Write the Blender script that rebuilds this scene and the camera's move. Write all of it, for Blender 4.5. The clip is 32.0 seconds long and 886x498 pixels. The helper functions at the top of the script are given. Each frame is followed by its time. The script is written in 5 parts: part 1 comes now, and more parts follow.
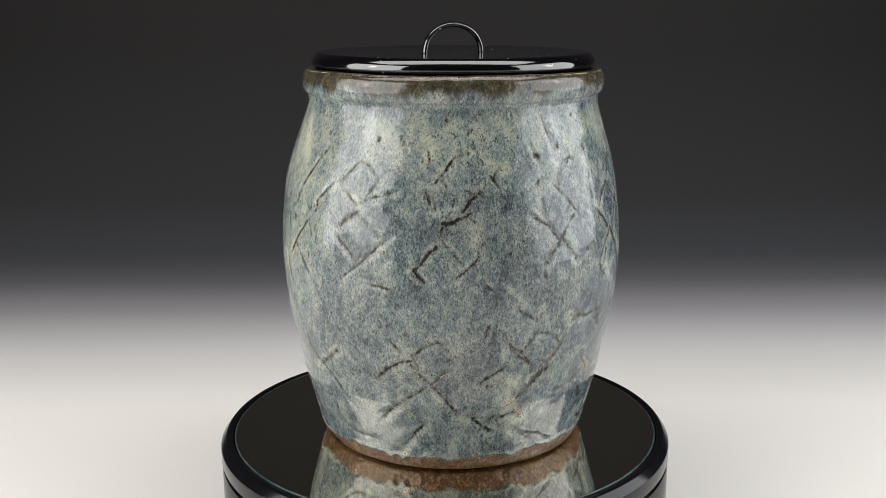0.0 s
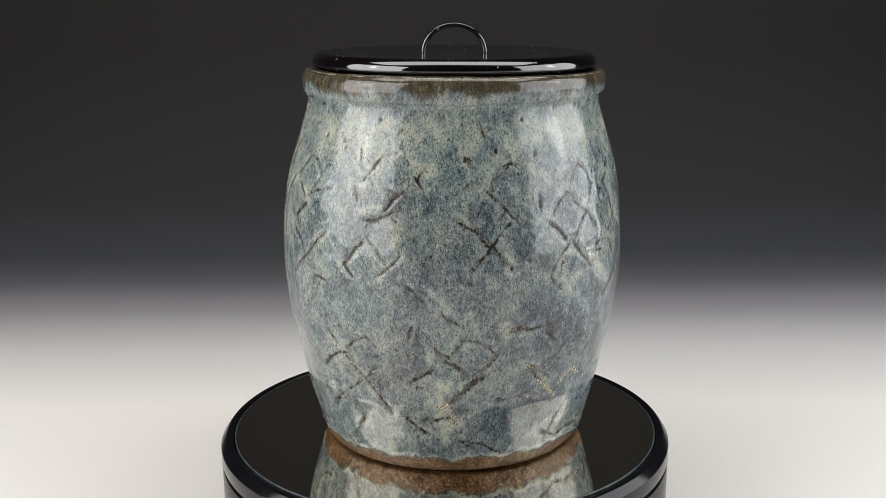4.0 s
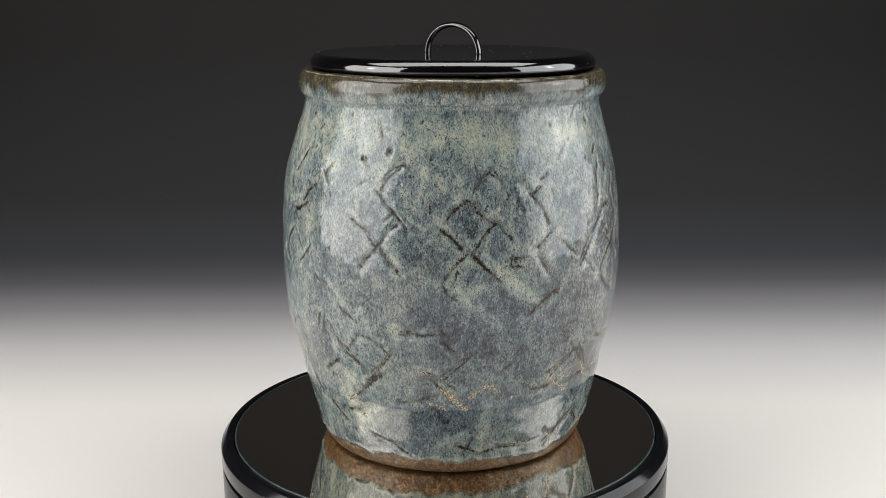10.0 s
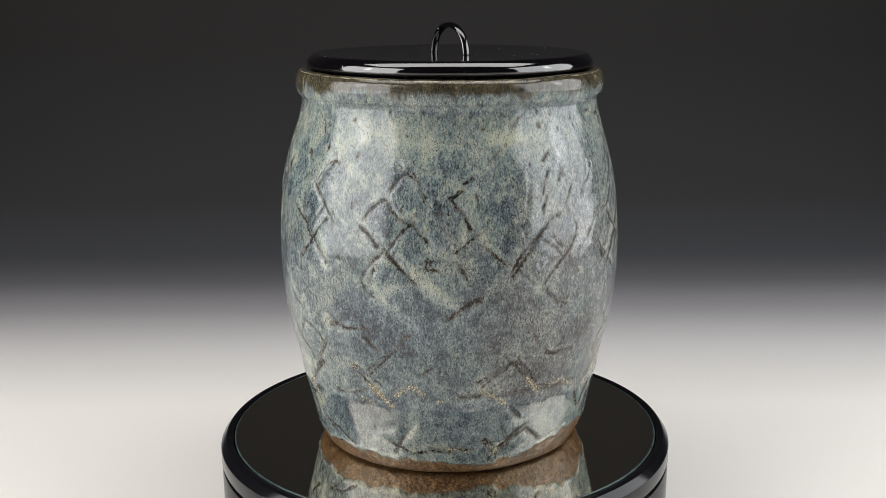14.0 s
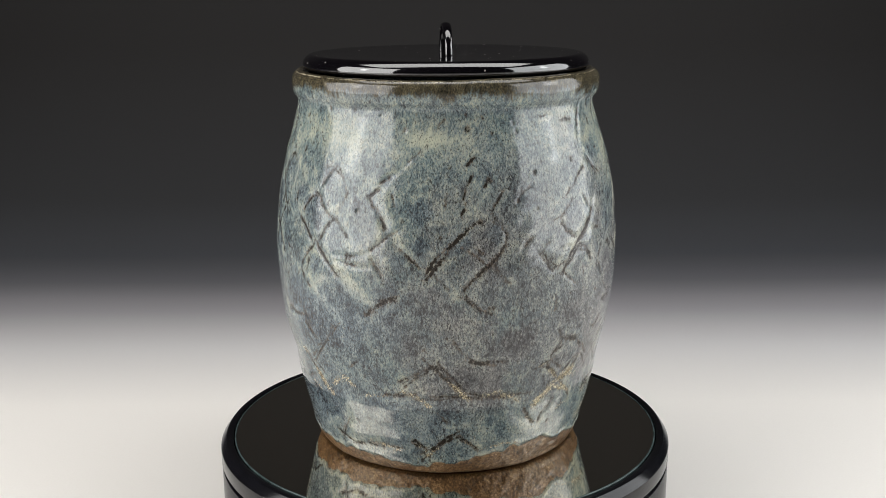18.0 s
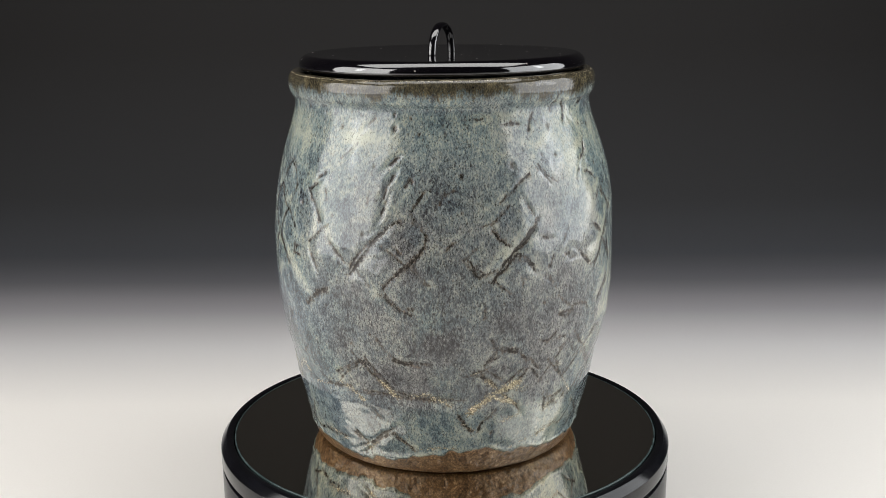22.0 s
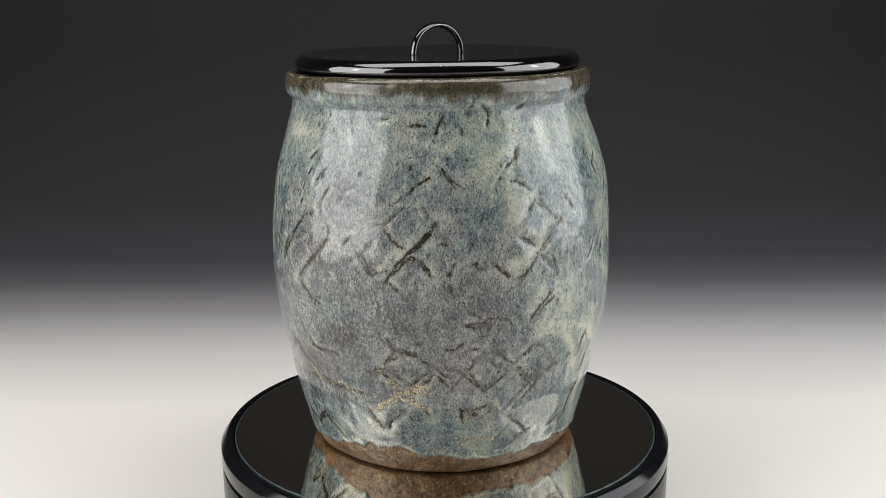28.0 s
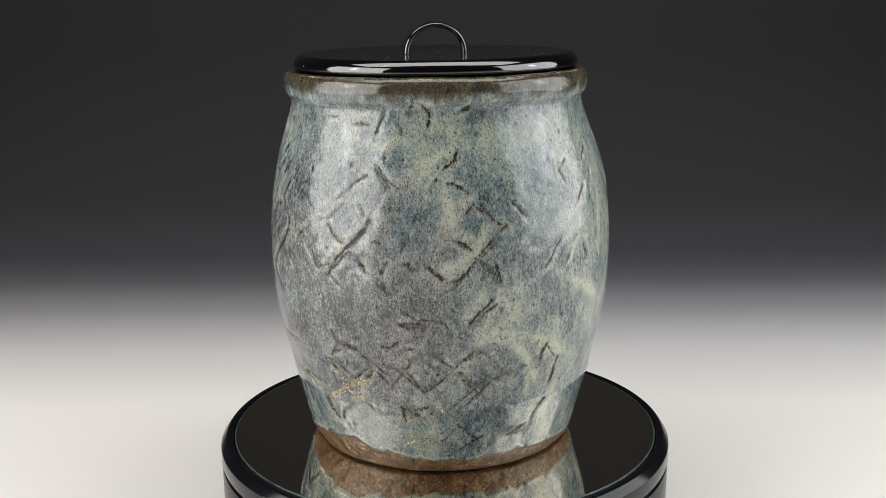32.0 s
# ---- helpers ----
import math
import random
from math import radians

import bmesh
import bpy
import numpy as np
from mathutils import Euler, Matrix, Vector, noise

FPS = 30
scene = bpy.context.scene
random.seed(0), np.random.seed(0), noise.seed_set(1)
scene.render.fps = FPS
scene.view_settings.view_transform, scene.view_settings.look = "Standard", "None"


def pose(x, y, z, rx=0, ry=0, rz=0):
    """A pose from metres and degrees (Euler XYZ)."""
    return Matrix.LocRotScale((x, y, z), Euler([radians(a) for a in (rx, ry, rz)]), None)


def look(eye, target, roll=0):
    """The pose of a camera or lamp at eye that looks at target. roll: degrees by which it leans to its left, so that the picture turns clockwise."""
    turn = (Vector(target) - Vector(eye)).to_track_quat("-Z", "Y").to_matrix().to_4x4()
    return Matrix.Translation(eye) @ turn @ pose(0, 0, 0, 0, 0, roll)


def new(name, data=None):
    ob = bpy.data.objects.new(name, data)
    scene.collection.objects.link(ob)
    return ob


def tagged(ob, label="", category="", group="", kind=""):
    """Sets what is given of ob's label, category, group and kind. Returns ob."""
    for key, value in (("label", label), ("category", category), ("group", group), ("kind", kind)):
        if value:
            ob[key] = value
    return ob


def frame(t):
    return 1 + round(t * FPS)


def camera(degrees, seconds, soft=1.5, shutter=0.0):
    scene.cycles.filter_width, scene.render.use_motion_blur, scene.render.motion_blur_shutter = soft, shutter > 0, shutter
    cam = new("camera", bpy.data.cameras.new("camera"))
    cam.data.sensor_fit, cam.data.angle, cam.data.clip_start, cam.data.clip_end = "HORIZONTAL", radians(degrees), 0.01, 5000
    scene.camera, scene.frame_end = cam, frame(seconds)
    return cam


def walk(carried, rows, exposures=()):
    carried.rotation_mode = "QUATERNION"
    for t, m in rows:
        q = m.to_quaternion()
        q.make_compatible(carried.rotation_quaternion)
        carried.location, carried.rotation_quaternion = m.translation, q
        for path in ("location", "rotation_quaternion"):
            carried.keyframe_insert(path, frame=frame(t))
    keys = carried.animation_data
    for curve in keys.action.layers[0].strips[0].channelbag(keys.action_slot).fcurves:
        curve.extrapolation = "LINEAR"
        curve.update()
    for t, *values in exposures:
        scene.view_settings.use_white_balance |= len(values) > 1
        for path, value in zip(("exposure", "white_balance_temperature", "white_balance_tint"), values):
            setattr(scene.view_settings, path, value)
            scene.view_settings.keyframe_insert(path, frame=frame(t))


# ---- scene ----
cam = camera(44.06, 32.0, soft=0.8)
EYE = (0.0, -0.4717, 0.1946)
AIM = (-0.00056, -0.01445, 0.08574)
walk(cam, [(0.0, look(EYE, AIM, -0.436)), (32.0, look(EYE, AIM, -0.436))])

# degrees by which the turntable has turned, every two seconds
TURN = [(0, 0.0), (2, 12.49), (4, 24.08), (6, 35.31), (8, 46.6), (10, 58.35), (12, 70.69), (14, 83.27), (16, 95.97),
        (18, 108.3), (20, 120.16), (22, 131.68), (24, 142.79), (26, 153.22), (28, 163.07), (30, 173.0), (32, 182.95)]
OFF = (0.00234, 0.0011)     # the jar stands a little off the turntable's axis
JAR_SHIFT = 0.00066              # and its path is moved sideways to fit the camera's view
TOP = 0.00125               # height of the glass plate
PAPER = -0.040              # height of the paper under the turntable

# ---------------------------------------------------------------- light
world = bpy.data.worlds.new("studio")
scene.world = world
world.use_nodes = True
world.node_tree.nodes["Background"].inputs[0].default_value = (0.9, 0.95, 1.0, 1)
world.node_tree.nodes["Background"].inputs[1].default_value = 0.02


def softbox(name, eye, target, wide, high, radiance, colour):
    lamp = bpy.data.lights.new(name, "AREA")
    lamp.shape, lamp.size, lamp.size_y = "RECTANGLE", wide, high
    lamp.energy, lamp.color = radiance * math.pi * wide * high, colour
    ob = new(name, lamp)
    ob.matrix_world = look(eye, target)
    return ob


softbox("softbox_lamp_left", (-0.56, -0.27, 0.29), (0, 0.0, 0.20), 0.60, 0.62, 4.25, (0.995, 0.985, 0.972))
softbox("softbox_lamp_right", (0.61, -0.12, 0.29), (0, 0.0, 0.20), 0.68, 0.62, 3.4, (0.965, 0.985, 1.0))
# the bulbs show as brighter cores in the side softboxes
softbox("softbox_core_left", (-0.52, -0.25, 0.33), (0, 0.0, 0.16), 0.06, 0.18, 5.0, (0.98, 0.98, 0.985))
softbox("softbox_core_right", (0.565, -0.11, 0.33), (0, 0.0, 0.16), 0.06, 0.18, 5.0, (0.98, 0.99, 1.0))
softbox("softbox_lamp_top", (0.0, -0.06, 0.82), (0, -0.06, 0.0), 1.05, 0.36, 3.55, (1.0, 0.99, 0.97))


# ---------------------------------------------------------------- materials
class Nodes:
    """Short ways to lay out a node material."""

    def __init__(self, name):
        self.mat = bpy.data.materials.new(name)
        self.mat.use_nodes = True
        self.tree = self.mat.node_tree
        self.shader = self.tree.nodes["Principled BSDF"]

    def add(self, kind, **inputs):
        node = self.tree.nodes.new(kind)
        for key, value in inputs.items():
            self.put(node, key.replace("_", " "), value)
        return node

    def put(self, node, key, value):
        socket = node.inputs[int(key)] if key.isdigit() else node.inputs[key]
        if isinstance(value, bpy.types.NodeSocket):
            self.tree.links.new(value, socket)
        else:
            socket.default_value = value

    def coords(self, scale):
        tex = self.add("ShaderNodeTexCoord")
        mapping = self.add("ShaderNodeMapping")
        self.put(mapping, "Vector", tex.outputs["Object"])
        mapping.inputs["Scale"].default_value = scale
        return mapping.outputs[0]

    def noise(self, scale, stretch=(1, 1, 1), detail=3.0, rough=0.55, warp=0.0):
        node = self.add("ShaderNodeTexNoise", Scale=scale, Detail=detail, Roughness=rough, Distortion=warp)
        self.put(node, "Vector", self.coords(stretch))
        return node.outputs["Fac"]

    def ramp(self, fac, *stops):
        node = self.add("ShaderNodeValToRGB")
        self.put(node, "Fac", fac)
        band = node.color_ramp
        paint = [(at, (col, col, col, 1) if isinstance(col, (int, float)) else (*col, 1)) for at, col in stops]
        band.elements[0].position, band.elements[0].color = paint[0]
        band.elements[1].position, band.elements[1].color = paint[-1]
        for at, col in paint[1:-1]:
            band.elements.new(at).color = col
        return node.outputs["Color"]

    def math(self, op, a, b=0.0, clamp=False):
        node = self.add("ShaderNodeMath")
        node.operation, node.use_clamp = op, clamp
        self.put(node, "0", a)
        self.put(node, "1", b)
        return node.outputs[0]

    def mix(self, fac, a, b, blend="MIX"):
        node = self.add("ShaderNodeMix")
        node.data_type, node.blend_type = "RGBA", blend
        self.put(node, "0", fac)
        self.put(node, "6", a if not isinstance(a, tuple) else (*a, 1))
        self.put(node, "7", b if not isinstance(b, tuple) else (*b, 1))
        return node.outputs[2]

    def attr(self, name):
        node = self.add("ShaderNodeAttribute")
        node.attribute_name = name
        return node.outputs["Fac"]

    def bump(self, height, strength, distance, normal=None):
        node = self.add("ShaderNodeBump", Strength=strength, Distance=distance, Height=height)
        if normal:
            self.put(node, "Normal", normal)
        return node.outputs[0]

    def out(self, **inputs):
        for key, value in inputs.items():
            key = key.replace("_", " ")
            self.put(self.shader, key, (*value, 1) if isinstance(value, tuple) else value)
        return self.mat


def glaze_material():
    n = Nodes("stoneware_glaze")

    def swing(fac, amount):
        return n.math("MULTIPLY", n.math("SUBTRACT", fac, 0.5), amount)

    def total(*terms):
        out = terms[0]
        for term in terms[1:]:
            out = n.math("ADD", out, term)
        return out

    grit = n.noise(2400, (1, 1, 0.5), 2.0, 0.65)
    fibre = n.noise(1500, (1, 1, 0.40), 3.0, 0.7, 0.6)
    mottle = n.noise(260, (1, 1, 0.62), 4.0, 0.62, 0.7)
    cloud = n.noise(75, (1, 1, 0.7), 3.0, 0.55, 0.6)
    tone = n.noise(34, (1, 1, 0.8), 3.0, 0.55)
    cream, slate = n.attr("cream"), n.attr("slate")
    # milky glaze hides the fibres under it
    clear = n.math("SUBTRACT", 1.0, n.math("MULTIPLY", cream, 0.45), True)
    rumple = total(swing(mottle, 1.05), swing(cloud, 0.62), swing(fibre, 1.15), swing(grit, 0.78))
    thick = total(n.math("MULTIPLY", rumple, clear), n.math("MULTIPLY", cream, 0.36), n.math("MULTIPLY", slate, -0.15))
    thick = n.math("ADD", thick, 0.50, True)
    base = n.ramp(thick, (0.06, (0.020, 0.019, 0.020)), (0.25, (0.056, 0.079, 0.089)), (0.42, (0.110, 0.154, 0.165)), (0.58, (0.193, 0.240, 0.226)),
                  (0.76, (0.322, 0.342, 0.275)), (0.95, (0.43, 0.435, 0.335)))
    mauve = n.ramp(thick, (0.06, (0.023, 0.020, 0.021)), (0.25, (0.076, 0.076, 0.080)), (0.44, (0.146, 0.150, 0.152)), (0.64, (0.240, 0.238, 0.226)),
                   (0.95, (0.40, 0.39, 0.35)))
    blue = n.ramp(thick, (0.06, (0.014, 0.017, 0.024)), (0.25, (0.050, 0.066, 0.084)), (0.44, (0.108, 0.140, 0.162)), (0.64, (0.210, 0.252, 0.268)),
                  (0.95, (0.39, 0.42, 0.39)))
    violet = n.math("MULTIPLY", n.ramp(tone, (0.40, 0.0), (0.62, 1.0)), 0.40)
    violet = n.math("MULTIPLY", violet, n.math("SUBTRACT", 1.0, cream, True))
    base = n.mix(total(violet, n.attr("mauve"), n.math("MULTIPLY", n.attr("dusk"), 0.35)), base, mauve)
    steel = n.math("MULTIPLY", n.ramp(n.noise(120, (1, 1, 0.6), 3.0, 0.6, 0.6), (0.50, 0.0), (0.66, 1.0)), 0.20)
    base = n.mix(n.math("ADD", n.math("MULTIPLY", steel, clear), slate, True), base, blue)
    # fine dark threads and pale hairs run down through the glaze
    thread = total(n.noise(2000, (1, 1, 0.42), 2.0, 0.7, 0.8), n.math("MULTIPLY", cream, -0.05), n.math("MULTIPLY", n.attr("dusk"), 0.070))
    base = n.mix(n.math("MULTIPLY", n.ramp(thread, (0.53, 0.0), (0.61, 1.0)), 0.60), base, (0.037, 0.035, 0.036))
    hair = total(n.noise(1800, (1, 1, 0.40), 2.0, 0.68, 0.8), n.math("MULTIPLY", n.attr("dusk"), -0.04))
    base = n.mix(n.math("MULTIPLY", n.ramp(hair, (0.55, 0.0), (0.63, 1.0)), 0.28), base, (0.39, 0.42, 0.37))
    # black crystals, alone and in clusters
    fleck = total(n.noise(760, (1, 1, 0.6), 4.0, 0.78, 0.6), swing(cloud, -0.30), n.math("MULTIPLY", n.attr("dusk"), 0.03))
    base = n.mix(n.math("MULTIPLY", n.ramp(fleck, (0.582, 0.0), (0.64, 1.0)), 0.80), base, (0.024, 0.021, 0.022))
    speck = total(n.noise(1750, (1, 1, 0.7), 2.0, 0.6), swing(mottle, 0.22), n.math("MULTIPLY", n.attr("dusk"), 0.03))
    base = n.mix(n.math("MULTIPLY", n.ramp(speck, (0.635, 0.0), (0.675, 1.0)), 0.85), base, (0.014, 0.011, 0.010))
    # the glaze breaks rusty where the clay is cut; the middle of the cut goes near black
    broken = n.noise(1000, (1, 1, 0.7), 4.0, 0.75, 0.5)
    cut = total(n.attr("cut"), swing(broken, 2.5), swing(grit, 1.7))
    cut = n.math("MULTIPLY", n.ramp(cut, (0.22, 0.0), (1.05, 1.0)), n.ramp(n.attr("cut"), (0.06, 0.0), (0.34, 1.0)))
    rust = n.ramp(n.noise(520, (1, 1, 1), 4.0, 0.65), (0.38, (0.030, 0.021, 0.015)), (0.52, (0.085, 0.062, 0.043)), (0.66, (0.170, 0.124, 0.084)))
    base = n.mix(n.math("MULTIPLY", cut, 0.74), base, rust)
    cut_core = total(n.attr("cut"), swing(n.noise(1500, (1, 1, 0.8), 3.0, 0.7), 2.6), swing(broken, -1.2))
    cut_core = n.math("MULTIPLY", n.ramp(cut_core, (0.82, 0.0), (1.20, 1.0)), n.ramp(n.attr("cut"), (0.25, 0.0), (0.55, 1.0)))
    base = n.mix(n.math("MULTIPLY", cut_core, 0.9), base, (0.010, 0.007, 0.005))
    # olive brown lip
    lip = total(n.attr("lip"), swing(fibre, 1.7), swing(grit, 0.5))
    lip = n.ramp(lip, (0.34, 0.0), (0.74, 1.0))
    olive = n.ramp(n.math("ADD", n.math("MULTIPLY", grit, 0.6), n.math("MULTIPLY", mottle, 0.4)), (0.36, (0.014, 0.011, 0.006)), (0.50, (0.046, 0.036, 0.019)),
                   (0.60, (0.100, 0.080, 0.044)), (0.68, (0.21, 0.17, 0.095)))
    base = n.mix(n.math("MULTIPLY", lip, 0.94), base, olive)
    pale_lip = total(n.attr("pale_lip"), swing(grit, 2.0))
    pale_lip = n.math("MULTIPLY", n.ramp(pale_lip, (0.45, 0.0), (0.75, 1.0)), n.ramp(n.attr("pale_lip"), (0.1, 0.0), (0.3, 1.0)))
    base = n.mix(pale_lip, base, (0.42, 0.36, 0.26))
    # ochre crystals; their pale gold also carries the glint of light on them
    gilt = total(n.math("MULTIPLY", n.attr("ochre"), 0.92), swing(n.noise(1150, (1, 1, 1), 3.0, 0.7), 3.2))
    gilt = n.math("MULTIPLY", n.ramp(gilt, (0.50, 0.0), (0.70, 1.0)), n.ramp(n.attr("ochre"), (0.08, 0.0), (0.34, 1.0)))
    ochre = n.ramp(n.noise(1900, (1, 1, 1), 2.0, 0.6), (0.36, (0.100, 0.080, 0.050)), (0.52, (0.33, 0.28, 0.185)), (0.66, (0.82, 0.76, 0.58)))
    base = n.mix(gilt, base, ochre)
    # bare clay at the foot
    bare = n.math("ADD", n.attr("bare"), swing(mottle, 0.5))
    bare = n.ramp(bare, (0.46, 0.0), (0.54, 1.0))
    clay = n.ramp(total(n.math("MULTIPLY", n.noise(1100, (1, 1, 1), 5.0, 0.75), 0.65), n.math("MULTIPLY", mottle, 0.35)), (0.38, (0.022, 0.011, 0.006)), (0.48, (0.104, 0.056, 0.024)), (0.55, (0.185, 0.110, 0.052)), (0.63, (0.38, 0.26, 0.155)))
    base = n.mix(bare, base, clay)
    normal = n.bump(n.noise(240, (1, 1, 0.7), 3.0, 0.5), 0.12, 0.0006)
    normal = n.bump(fibre, 0.08, 0.0004, normal)
    normal = n.bump(n.noise(2600, (1, 1, 1), 1.0, 0.5), n.math("MULTIPLY", gilt, 0.8), 0.0006, normal)
    normal = n.bump(grit, total(n.math("MULTIPLY", bare, 0.5), n.math("MULTIPLY", cut, 0.25), 0.045), 0.0003, normal)
    rough = total(n.math("MULTIPLY", n.math("SUBTRACT", 1.0, thick), 0.06), 0.035, n.math("MULTIPLY", cut, 0.20), n.math("MULTIPLY", bare, 0.24))
    rough = n.math("ADD", rough, n.math("MULTIPLY", gilt, 0.22), True)
    return n.out(Base_Color=base, Roughness=rough, Normal=normal, IOR=1.58, Specular_IOR_Level=n.math("SUBTRACT", 0.5, n.math("MULTIPLY", cut, 0.2)), Metallic=n.math("MULTIPLY", gilt, 0.65))


def lacquer_material(name="black_lacquer", dust=1.0):
    n = Nodes(name)
    spot = n.add("ShaderNodeTexVoronoi", Scale=260.0)
    n.put(spot, "Vector", n.coords((1, 1, 1)))
    near = n.ramp(spot.outputs["Distance"], (0.07, 1.0), (0.12, 0.0))
    few = n.ramp(n.noise(130, (1, 1, 1), 2.0, 0.7), (0.51, 0.0), (0.56, 1.0))
    dots = n.math("MULTIPLY", n.math("MULTIPLY", near, few), 0.9 * dust)
    col = n.mix(dots, (0.0035, 0.0030, 0.0040), (0.34, 0.30, 0.27))
    rough = n.math("ADD", n.math("MULTIPLY", n.noise(60), 0.03), 0.045)
    rough = n.math("ADD", rough, n.math("MULTIPLY", dots, 0.5), True)
    return n.out(Base_Color=col, Roughness=rough, IOR=1.95)


def plastic_material():
    n = Nodes("black_plastic")
    col = n.ramp(n.noise(90, detail=4.0), (0.3, (0.004, 0.004, 0.005)), (0.7, (0.007, 0.007, 0.009)))
    rough = n.math("ADD", n.math("MULTIPLY", n.noise(500, detail=4.0), 0.06), 0.10)
    return n.out(Base_Color=col, Roughness=rough, IOR=1.5, Specular_IOR_Level=0.32)


def mirror_material():
    n = Nodes("smoked_mirror_glass")
    rough = n.math("ADD", n.math("MULTIPLY", n.noise(80, detail=4.0), 0.015), 0.012)
    return n.out(Base_Color=(0.80, 0.745, 0.64), Metallic=1.0, Roughness=rough)


def glass_edge_material():
    n = Nodes("ground_glass_edge")
    col = n.ramp(n.noise(200), (0.3, (0.030, 0.045, 0.045)), (0.7, (0.075, 0.105, 0.105)))
    return n.out(Base_Color=col, Roughness=0.22, IOR=1.5)


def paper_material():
    """Graduated studio paper: white at the front, printed through grey to near black, with light falloff worked into
    the stops.
    """
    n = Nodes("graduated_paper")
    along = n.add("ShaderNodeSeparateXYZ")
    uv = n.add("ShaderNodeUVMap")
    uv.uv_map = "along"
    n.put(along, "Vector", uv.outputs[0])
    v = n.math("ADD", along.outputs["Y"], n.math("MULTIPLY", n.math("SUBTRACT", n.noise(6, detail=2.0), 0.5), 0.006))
    # slightly darker to the right: uneven light across the sheet put into the colour
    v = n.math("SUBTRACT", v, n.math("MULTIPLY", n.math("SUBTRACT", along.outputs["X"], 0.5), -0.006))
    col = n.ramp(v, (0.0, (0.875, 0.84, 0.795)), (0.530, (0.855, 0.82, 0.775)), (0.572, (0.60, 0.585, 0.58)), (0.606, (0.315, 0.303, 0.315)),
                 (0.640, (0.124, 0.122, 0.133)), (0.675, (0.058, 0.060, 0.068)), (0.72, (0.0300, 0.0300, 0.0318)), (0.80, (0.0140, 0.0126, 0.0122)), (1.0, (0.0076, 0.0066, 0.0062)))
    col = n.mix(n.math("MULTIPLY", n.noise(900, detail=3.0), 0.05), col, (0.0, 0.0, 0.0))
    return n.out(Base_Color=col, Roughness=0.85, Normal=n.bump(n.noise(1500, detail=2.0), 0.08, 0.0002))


def wall_material():
    n = Nodes("dark_wall_paint")
    col = n.ramp(n.noise(3, detail=5.0), (0.3, (0.030, 0.030, 0.031)), (0.7, (0.042, 0.041, 0.041)))
    return n.out(Base_Color=col, Roughness=0.9)


GLAZE, LACQUER, PLASTIC, MIRROR = glaze_material(), lacquer_material(), plastic_material(), mirror_material()
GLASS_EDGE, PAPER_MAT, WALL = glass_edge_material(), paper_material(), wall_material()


# ---------------------------------------------------------------- mesh helpers
def finish(mesh, material, smooth=True):
    mesh.materials.append(material)
    mesh.polygons.foreach_set("use_smooth", [smooth] * len(mesh.polygons))
    mesh.update()
    return mesh


def part(name, bm, material, parent, label="", smooth=True):
    """Links a bmesh as one mesh object under a thing or a part."""
    mesh = bpy.data.meshes.new(name)
    bm.to_mesh(mesh)
    bm.free()
    ob = new(name, finish(mesh, material, smooth))
    ob.parent = parent
    return tagged(ob, label) if label else ob


def turned(profile, segments=192, close=False):
    """A bmesh turned about z from (radius, height) pairs in metres; pairs on the axis become one vertex."""
    bm = bmesh.new()
    rings = []
    for r, z in profile:
        if r < 1e-6:
            rings.append([bm.verts.new((0, 0, z))])
        else:
            rings.append([bm.verts.new((r * math.sin(2 * math.pi * i / segments), -r * math.cos(2 * math.pi * i / segments), z))
                          for i in range(segments)])
    pairs = list(zip(rings, rings[1:])) + ([(rings[-1], rings[0])] if close else [])
    for a, b in pairs:
        for i in range(segments):
            j = (i + 1) % segments
            ring = [a[i % len(a)], a[j % len(a)], b[j % len(b)], b[i % len(b)]]
            ring = [v for k, v in enumerate(ring) if v not in ring[:k]]
            if len(ring) > 2:
                bm.faces.new(ring)
    bmesh.ops.recalc_face_normals(bm, faces=bm.faces)
    return bm


def arc(cx, cz, r, a0, a1, steps):
    """Points of an arc in (radius, height), degrees from the outward direction upward."""
    return [(cx + r * math.cos(radians(a0 + (a1 - a0) * i / steps)), cz + r * math.sin(radians(a0 + (a1 - a0) * i / steps)))
            for i in range(steps + 1)]


